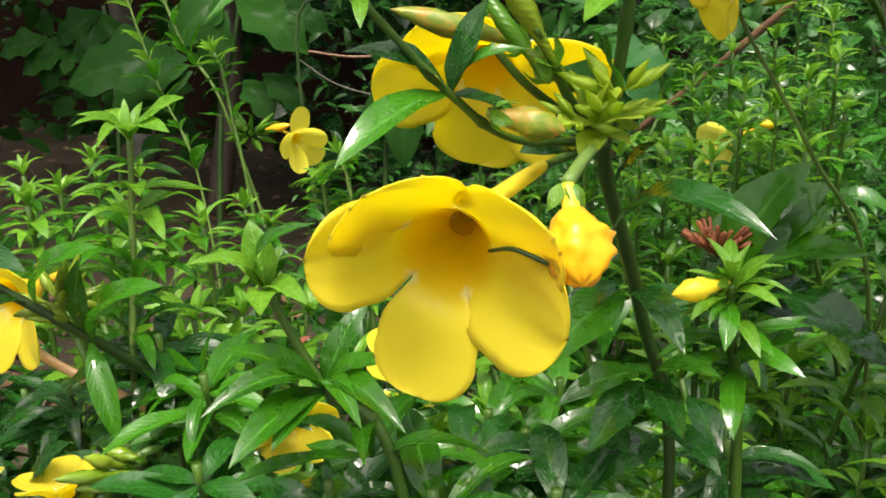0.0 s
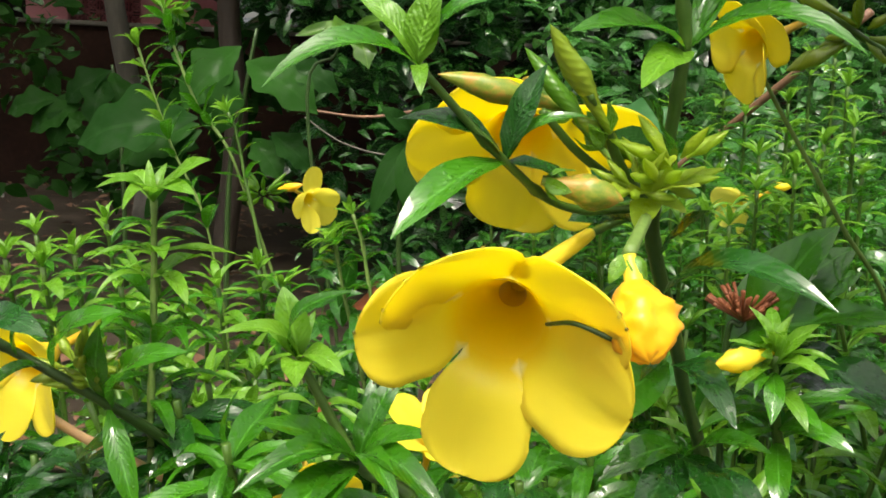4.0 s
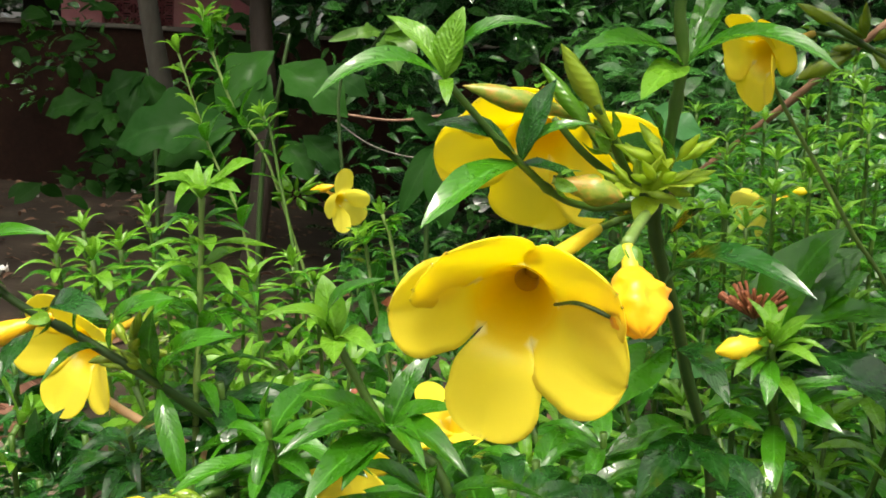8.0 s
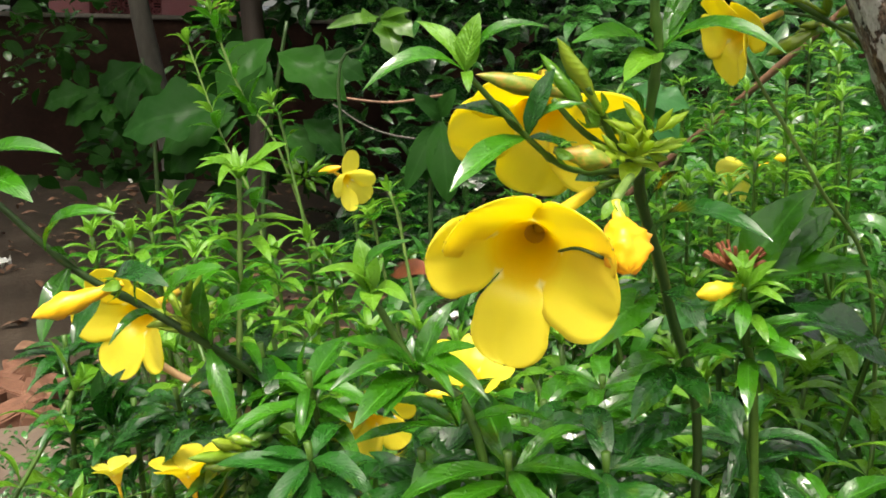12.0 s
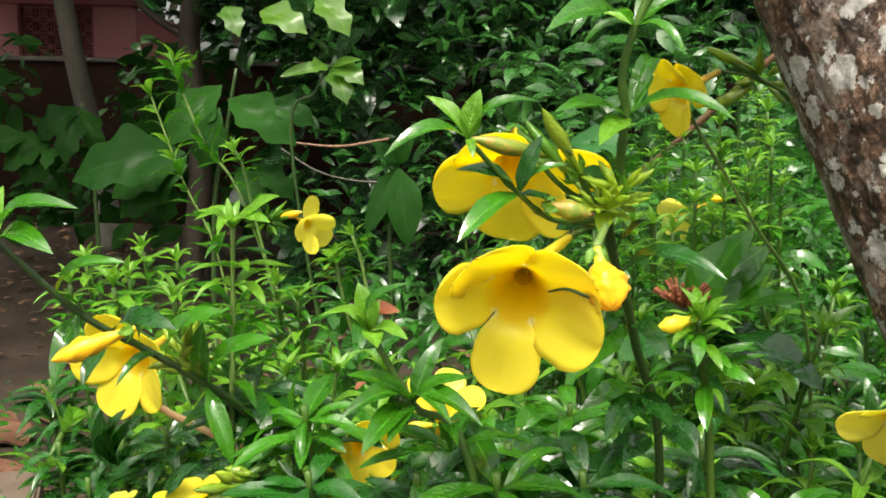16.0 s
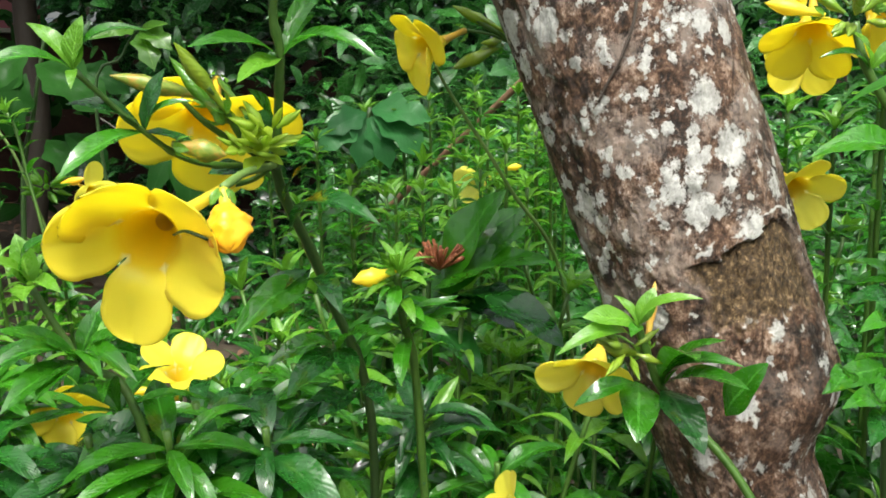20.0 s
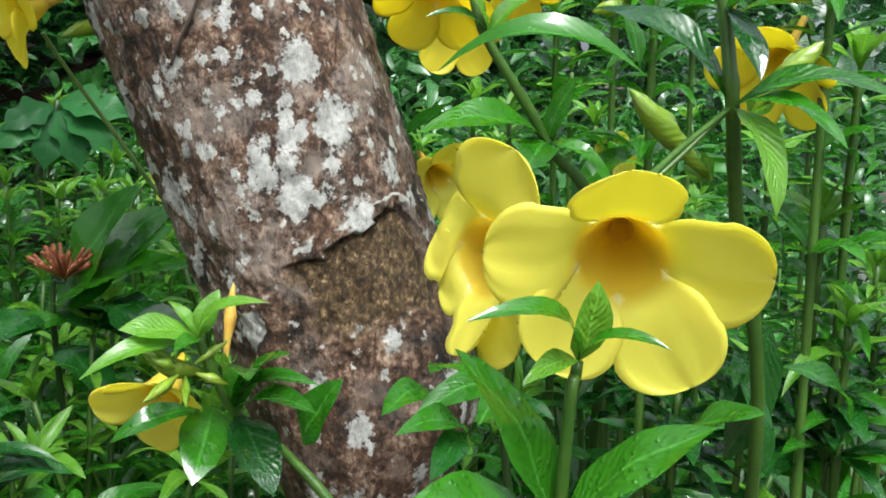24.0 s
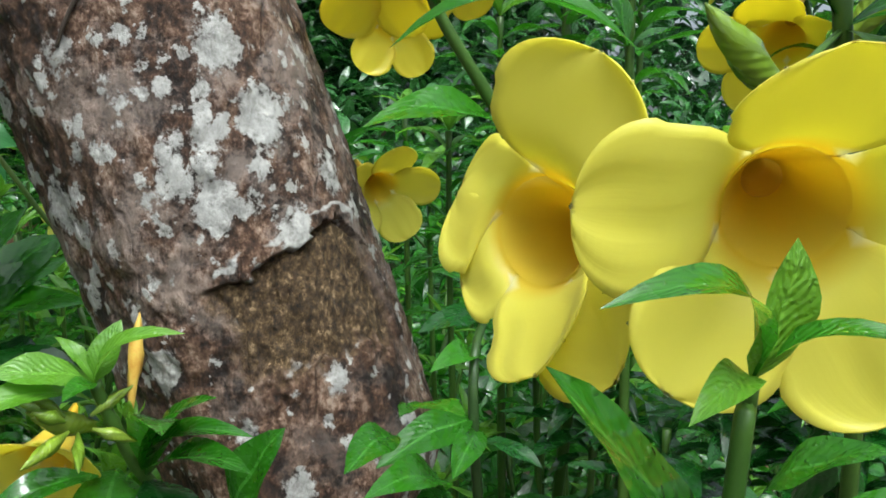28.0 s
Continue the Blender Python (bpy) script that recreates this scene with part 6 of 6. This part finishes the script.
flower(twin, (0.3930, 0.2570, 1.0465), (-0.85, -0.35, 0.0), (0, 0, 1), 0.032, turn=radians(-33), phis=(4, 34, 2, 27, -28), flares=(84, 100, 98, 46, 74), lengths=(0.97, 0.42, 0.40, 0.85, 0.95), widths=(1.35, 1.1, 1.0, 1.0, 1.05), label="pale yellow flower turned towards the trunk", foot=TWIN, drops=8, seed=36, mat=PETAL_PALE, throat=0.34)
for b, tip, k, mt in ((TWIN, (0.4866, 0.2354, 1.0791), 1, LEAF), (TWIN, (0.4749, 0.2475, 1.0595), 1, LEAF_YOUNG), (TWIN, (0.4399, 0.3061, 1.1194), 1, LEAF_DARK), (TWIN, (0.4635, 0.2765, 1.1044), 3, LEAF), (TWIN, (0.5083, 0.2408, 1.0936), 1, LEAF),
                      ((0.4888, 0.2859, 1.0659), (0.5174, 0.2954, 1.0374), 3, LEAF_DARK), ((0.5148, 0.3134, 0.9991), (0.5255, 0.3063, 0.9604), 3, LEAF_DARK), ((0.5261, 0.3115, 1.0146), (0.523, 0.3279, 0.9582), 3, LEAF_DARK), ((0.5313, 0.3085, 1.0001), (0.5697, 0.3153, 0.9742), 1, LEAF),
                      ((0.4716, 0.2753, 1.1176), (0.474, 0.2436, 1.1227), 1, LEAF), ((0.4716, 0.2753, 1.1176), (0.5074, 0.2437, 1.1204), 2, LEAF), ((0.4715, 0.2755, 1.1197), (0.4698, 0.2528, 1.097), 3, LEAF_DARK)):
    leaf(twin, b, tip, k, mt)
bud(twin, (0.4744, 0.28, 1.0682), (0.4445, 0.2812, 1.0943), 0.0042, BUD_GREEN, "long yellow-green bud", twist=4)
bud(twin, (0.5044, 0.3047, 1.0904), (0.5217, 0.2913, 1.1149), 0.0048, BUD_GREEN, "blushed bud", twist=4)
leaf(twin, (0.5479, 0.4504, 1.1119), (0.4535, 0.4929, 1.1096), 2, LEAF)
leaf(twin, (0.5553, 0.4695, 1.1171), (0.544, 0.4772, 1.1511), 3, LEAF)

rear = thing("allamanda_branch", (0.75, 0.85, 0.0), "tall branch topped with several yellow flowers", "shrub branch", "allamanda branches")
R_NODE = (0.4978, 0.5419, 1.1338)
rod("stem", [(0.75, 0.85, -0.02), (0.72, 0.8, 0.6), (0.5926, 0.5619, 0.991), (0.5398, 0.5445, 1.0773), R_NODE, (0.488, 0.548, 1.1658)], 0.004, 0.0028, STEM_GREEN, rear, per=8, knots=0.0006)
for b, tip, k, mt in ((R_NODE, (0.4724, 0.5311, 1.1595), 1, LEAF_YOUNG), (R_NODE, (0.5267, 0.5358, 1.1611), 1, LEAF_YOUNG), (R_NODE, (0.4578, 0.5337, 1.1409), 2, LEAF), ((0.5398, 0.5445, 1.0773), (0.4548, 0.5284, 1.0781), 1, LEAF), ((0.5398, 0.5445, 1.0773), (0.5474, 0.525, 1.1152), 3, LEAF), ((0.5398, 0.5445, 1.0773), (0.5112, 0.5095, 1.0601), 6, LEAF),
                      ((0.5398, 0.5445, 1.0773), (0.5688, 0.5122, 1.0513), 1, LEAF), ((0.5581, 0.5461, 1.0437), (0.6062, 0.5453, 1.0767), 1, LEAF)):
    leaf(rear, b, tip, k, mt)
flower(rear, (0.4823, 0.5917, 1.1653), (-0.2043, -0.5096, -0.8358), (0, 0, 1), 0.042, flares=(60, 62, 64, 62, 60), label="yellow flower hanging above the shrub", foot=(0.4949, 0.5683, 1.1794), seed=41)
flower(rear, (0.5446, 0.6163, 1.181), (0.3108, -0.6132, -0.7262), (0, 0, 1), 0.036, label="yellow flower partly behind a stem", foot=(0.5059, 0.5862, 1.1823), seed=42)
flower(rear, (0.5641, 0.6341, 1.2075), (0.0729, -0.9717, -0.2247), (0, 0, 1), 0.03, foot=(0.5058, 0.5866, 1.1862), seed=43)
flower(rear, (0.6266, 0.4962, 1.1800), (0.75, -0.45, -0.38), (0, 0.3, 1), 0.034, mat=PETAL_PALE, flares=(75, 70, 85, 80, 70), label="nodding yellow flower on a long tube", foot=(0.5802, 0.5133, 1.1863), seed=44, tube=1.2)
flower(rear, (0.6334, 0.458, 1.1258), (-0.6274, -0.3822, -0.6784), (0, 0, 1), 0.040, label="yellow flower behind dark leaves", foot=(0.669, 0.4659, 1.102), seed=45)
flower(rear, (0.5034, 0.637, 1.0516), (0.1128, -0.9054, -0.4092), (0, 0, 1), 0.036, label="yellow flower behind the trunk", foot=(0.5372, 0.6441, 1.0153), seed=46, mat=PETAL_PALE)
flower(rear, (0.6837, 0.7206, 1.0704), (-0.4247, -0.8957, -0.1316), (0, 0, 1), 0.022, foot=(0.7013, 0.713, 1.0466), seed=47, thick=False)
flower(rear, (0.5403, 0.717, 1.1597), (-0.2524, -0.8785, -0.4056), (0, 0, 1), 0.04, foot=(0.5632, 0.7175, 1.1839), seed=48)
for b, e in (((0.4704, 0.5538, 1.1701), (0.4334, 0.5657, 1.1775)), ((0.4982, 0.5457, 1.1738), (0.5156, 0.5409, 1.1785)), ((0.4981, 0.5461, 1.1774), (0.5264, 0.5368, 1.1702)), ((0.4663, 0.576, 1.17), (0.4626, 0.5797, 1.196)), ((0.5894, 0.538, 1.1631), (0.5644, 0.5447, 1.1539))):
    bud(rear, b, e, 0.005, BUD_GREEN if e[0] > 0.5 else PETAL_FURLED)
cluster(rear, (0.488, 0.5482, 1.1677), 9, 0.03, 23)
cluster(rear, (0.5687, 0.5687, 1.198), 9, 0.04, 24)

for top in ((0.5894, 0.5176, 1.1689), (0.6561, 0.692, 1.2262), (0.6346, 0.7461, 1.1767), (0.6387, 0.4302, 1.1789), (0.6886, 0.4621, 1.1244), (0.6847, 0.4756, 1.0371), (0.6626, 0.6195, 1.0442), (0.6188, 0.7952, 1.0947), (0.7137, 0.8189, 1.0941), (0.7063, 0.5562, 1.0686), (0.8002, 0.8065, 1.2334), (0.624, 0.9001, 1.1101),
            (0.6865, 0.4488, 0.9837), (0.6599, 0.7203, 0.9941), (0.678, 0.7183, 1.0672), (0.7459, 0.6786, 0.9464), (0.9057, 0.6644, 0.9873), (0.7348, 0.9187, 1.1483), (0.9522, 0.8191, 1.1298), (0.6873, 0.9891, 1.0674), (0.9623, 0.707, 1.1619)):
    shoot([(top[0] + 0.06, top[1] + 0.05, -0.02), (top[0] + 0.04, top[1] + 0.03, 0.6), (top[0] + 0.01, top[1] + 0.01, top[2] - 0.12), top], 0.0035, 0.0022, 6, 0.062, "leafy wet shoot of the shrub", start=0.6, sag=0.2, young=0.2)


# ---- the body of the shrub ----
def shrub_body():
    rnd = random.Random(17)
    protos = []
    for k in range(5):
        plant = thing("allamanda_shoot", (0, 0, 0), "leafy wet shoot of the shrub", "shrub shoot", "allamanda shoots")
        h = 0.42
        leafy(plant, [(0, 0, -h), (0.02 * (k - 2), 0.01, -h * 0.5), (0.01, 0, 0)], 0.0032, 0.002, 5, 0.068, start=0.4)
        protos.append(plant)
    places = []
    # crest of the shrub: (x, y, z) bands that rise towards the back
    for _ in range(70):
        x, y = rnd.uniform(-0.32, 0.42), rnd.uniform(0.60, 1.15)
        z = 0.80 + 0.10 * (y - 0.6) + rnd.uniform(-0.10, 0.05) + (0.06 if x > 0.1 else 0.0)
        if x < -0.1:
            z -= 0.02
        places.append((x, y, z))
    for _ in range(36):
        x, y = rnd.uniform(0.45, 1.25), rnd.uniform(0.62, 1.35)
        places.append((x, y, 0.92 + 0.10 * (y - 0.6) + rnd.uniform(-0.16, 0.06)))
    for _ in range(22):
        x, y = rnd.uniform(0.2, 1.3), rnd.uniform(1.2, 1.9)
        places.append((x, y, 0.98 + rnd.uniform(-0.12, 0.14)))
    for _ in range(4):
        places.append((rnd.uniform(-0.3, -0.1), rnd.uniform(0.9, 1.35), rnd.uniform(0.74, 0.84)))
    for _ in range(8):
        x, y = rnd.uniform(-0.34, -0.04), rnd.uniform(0.78, 1.15)
        places.append((x, y, 0.865 + 0.10 * (y - 0.78) + rnd.uniform(-0.02, 0.02)))
    for k, p in enumerate(places):
        m = Matrix.Translation(p) @ pose(0, 0, 0, rnd.uniform(-16, 16), rnd.uniform(-16, 16), rnd.uniform(0, 360))
        if k < len(protos):
            protos[k].matrix_basis = m
        else:
            copy_thing(protos[k % len(protos)], m)
    # inner leaves take the darker copy, painting the shade between the shoots
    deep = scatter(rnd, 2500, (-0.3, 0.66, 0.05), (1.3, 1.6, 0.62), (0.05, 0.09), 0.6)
    leaf_mass("shrub_heart", deep, LEAF_SHADE, (0, 1, 3), "inner leaves of the shrub, shade put in their colour", "foliage")
    fill = scatter(rnd, 7000, (-0.35, 0.62, 0.30), (1.3, 1.7, 0.86), (0.045, 0.085), 0.7, lambda p: p.z < 0.76 + 0.14 * (p.y - 0.6) + 0.10 * (p.x > 0.45) and not (p.x < -0.2 and p.z > 0.66))
    leaf_mass("shrub_foliage", fill, LEAF_MASS, (0, 1, 2, 3), "dense wet green foliage inside the shrub", "foliage")
    back = scatter(rnd, 5600, (0.12, 1.25, 0.45), (2.4, 2.6, 1.45), (0.04, 0.08), 0.7, lambda p: p.z < 0.98 + 0.18 * noise.noise(p * 2.5) + 0.13 * p.x)
    leaf_mass("shrub_backing", back, LEAF_MASS, (0, 1, 2, 3), "green shrubs behind the leaning tree", "foliage")


shrub_body()


# ---- dark leaves in the gap beside the trunk ----
gap = thing("allamanda_branch", (0.6, 0.6, 0.0), "shaded low branch with dark glossy leaves by the trunk", "shrub branch", "allamanda branches")
rod("stem", [(0.6, 0.6, -0.02), (0.58, 0.58, 0.6), (0.4948, 0.4833, 0.9374), (0.5173, 0.5216, 0.9967)], 0.003, 0.002, STEM_DARK, gap)
for b, tip, k, mt in (((0.4948, 0.4844, 0.9522), (0.4415, 0.4636, 0.9406), 3, LEAF), ((0.496, 0.4835, 0.9473), (0.4691, 0.4509, 0.9371), 3, LEAF), ((0.5059, 0.503, 0.9733), (0.4688, 0.4759, 0.9752), 1, LEAF), ((0.5059, 0.5034, 0.9784), (0.515, 0.4776, 0.9825), 1, LEAF_DARK),
                      ((0.5116, 0.5129, 0.9926), (0.4722, 0.4973, 0.9884), 3, LEAF_DARK), ((0.5173, 0.5215, 0.9953), (0.4846, 0.5156, 1.0138), 1, LEAF), ((0.5173, 0.5215, 0.9953), (0.5295, 0.4951, 1.0102), 0, LEAF), ((0.4971, 0.4827, 0.9424), (0.5118, 0.4536, 0.9369), 3, LEAF_DARK),
                      ((0.4333, 0.4194, 0.9725), (0.4378, 0.377, 0.9821), 3, LEAF), ((0.4307, 0.4196, 0.9665), (0.4021, 0.3862, 0.9649), 3, LEAF), ((0.4483, 0.4124, 0.9471), (0.4075, 0.3837, 0.9572), 1, LEAF), ((0.4483, 0.4124, 0.9471), (0.4211, 0.3778, 0.9392), 3, LEAF_DARK)):
    leaf(gap, b, tip, k, mt)

# wet shoots low in the shrub; dark leaf colour paints the shade of the gaps
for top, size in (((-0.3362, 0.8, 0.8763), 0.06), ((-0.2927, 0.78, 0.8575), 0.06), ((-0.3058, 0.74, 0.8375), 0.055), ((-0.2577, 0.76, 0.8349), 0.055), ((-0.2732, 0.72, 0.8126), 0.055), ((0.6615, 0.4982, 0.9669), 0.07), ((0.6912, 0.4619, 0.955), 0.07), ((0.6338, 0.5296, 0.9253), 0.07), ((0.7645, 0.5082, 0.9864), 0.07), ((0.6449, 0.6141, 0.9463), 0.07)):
    shoot([(top[0] + 0.02, top[1] + 0.06, -0.02), (top[0] + 0.015, top[1] + 0.04, 0.5), (top[0] + 0.004, top[1] + 0.01, top[2] - 0.10), top], 0.0032, 0.002, 6, size, "wet shoot low in the shrub, gap shade in its colour", mat=LEAF_DARK, start=0.72, young=0.0, sag=0.35, tuft=False)
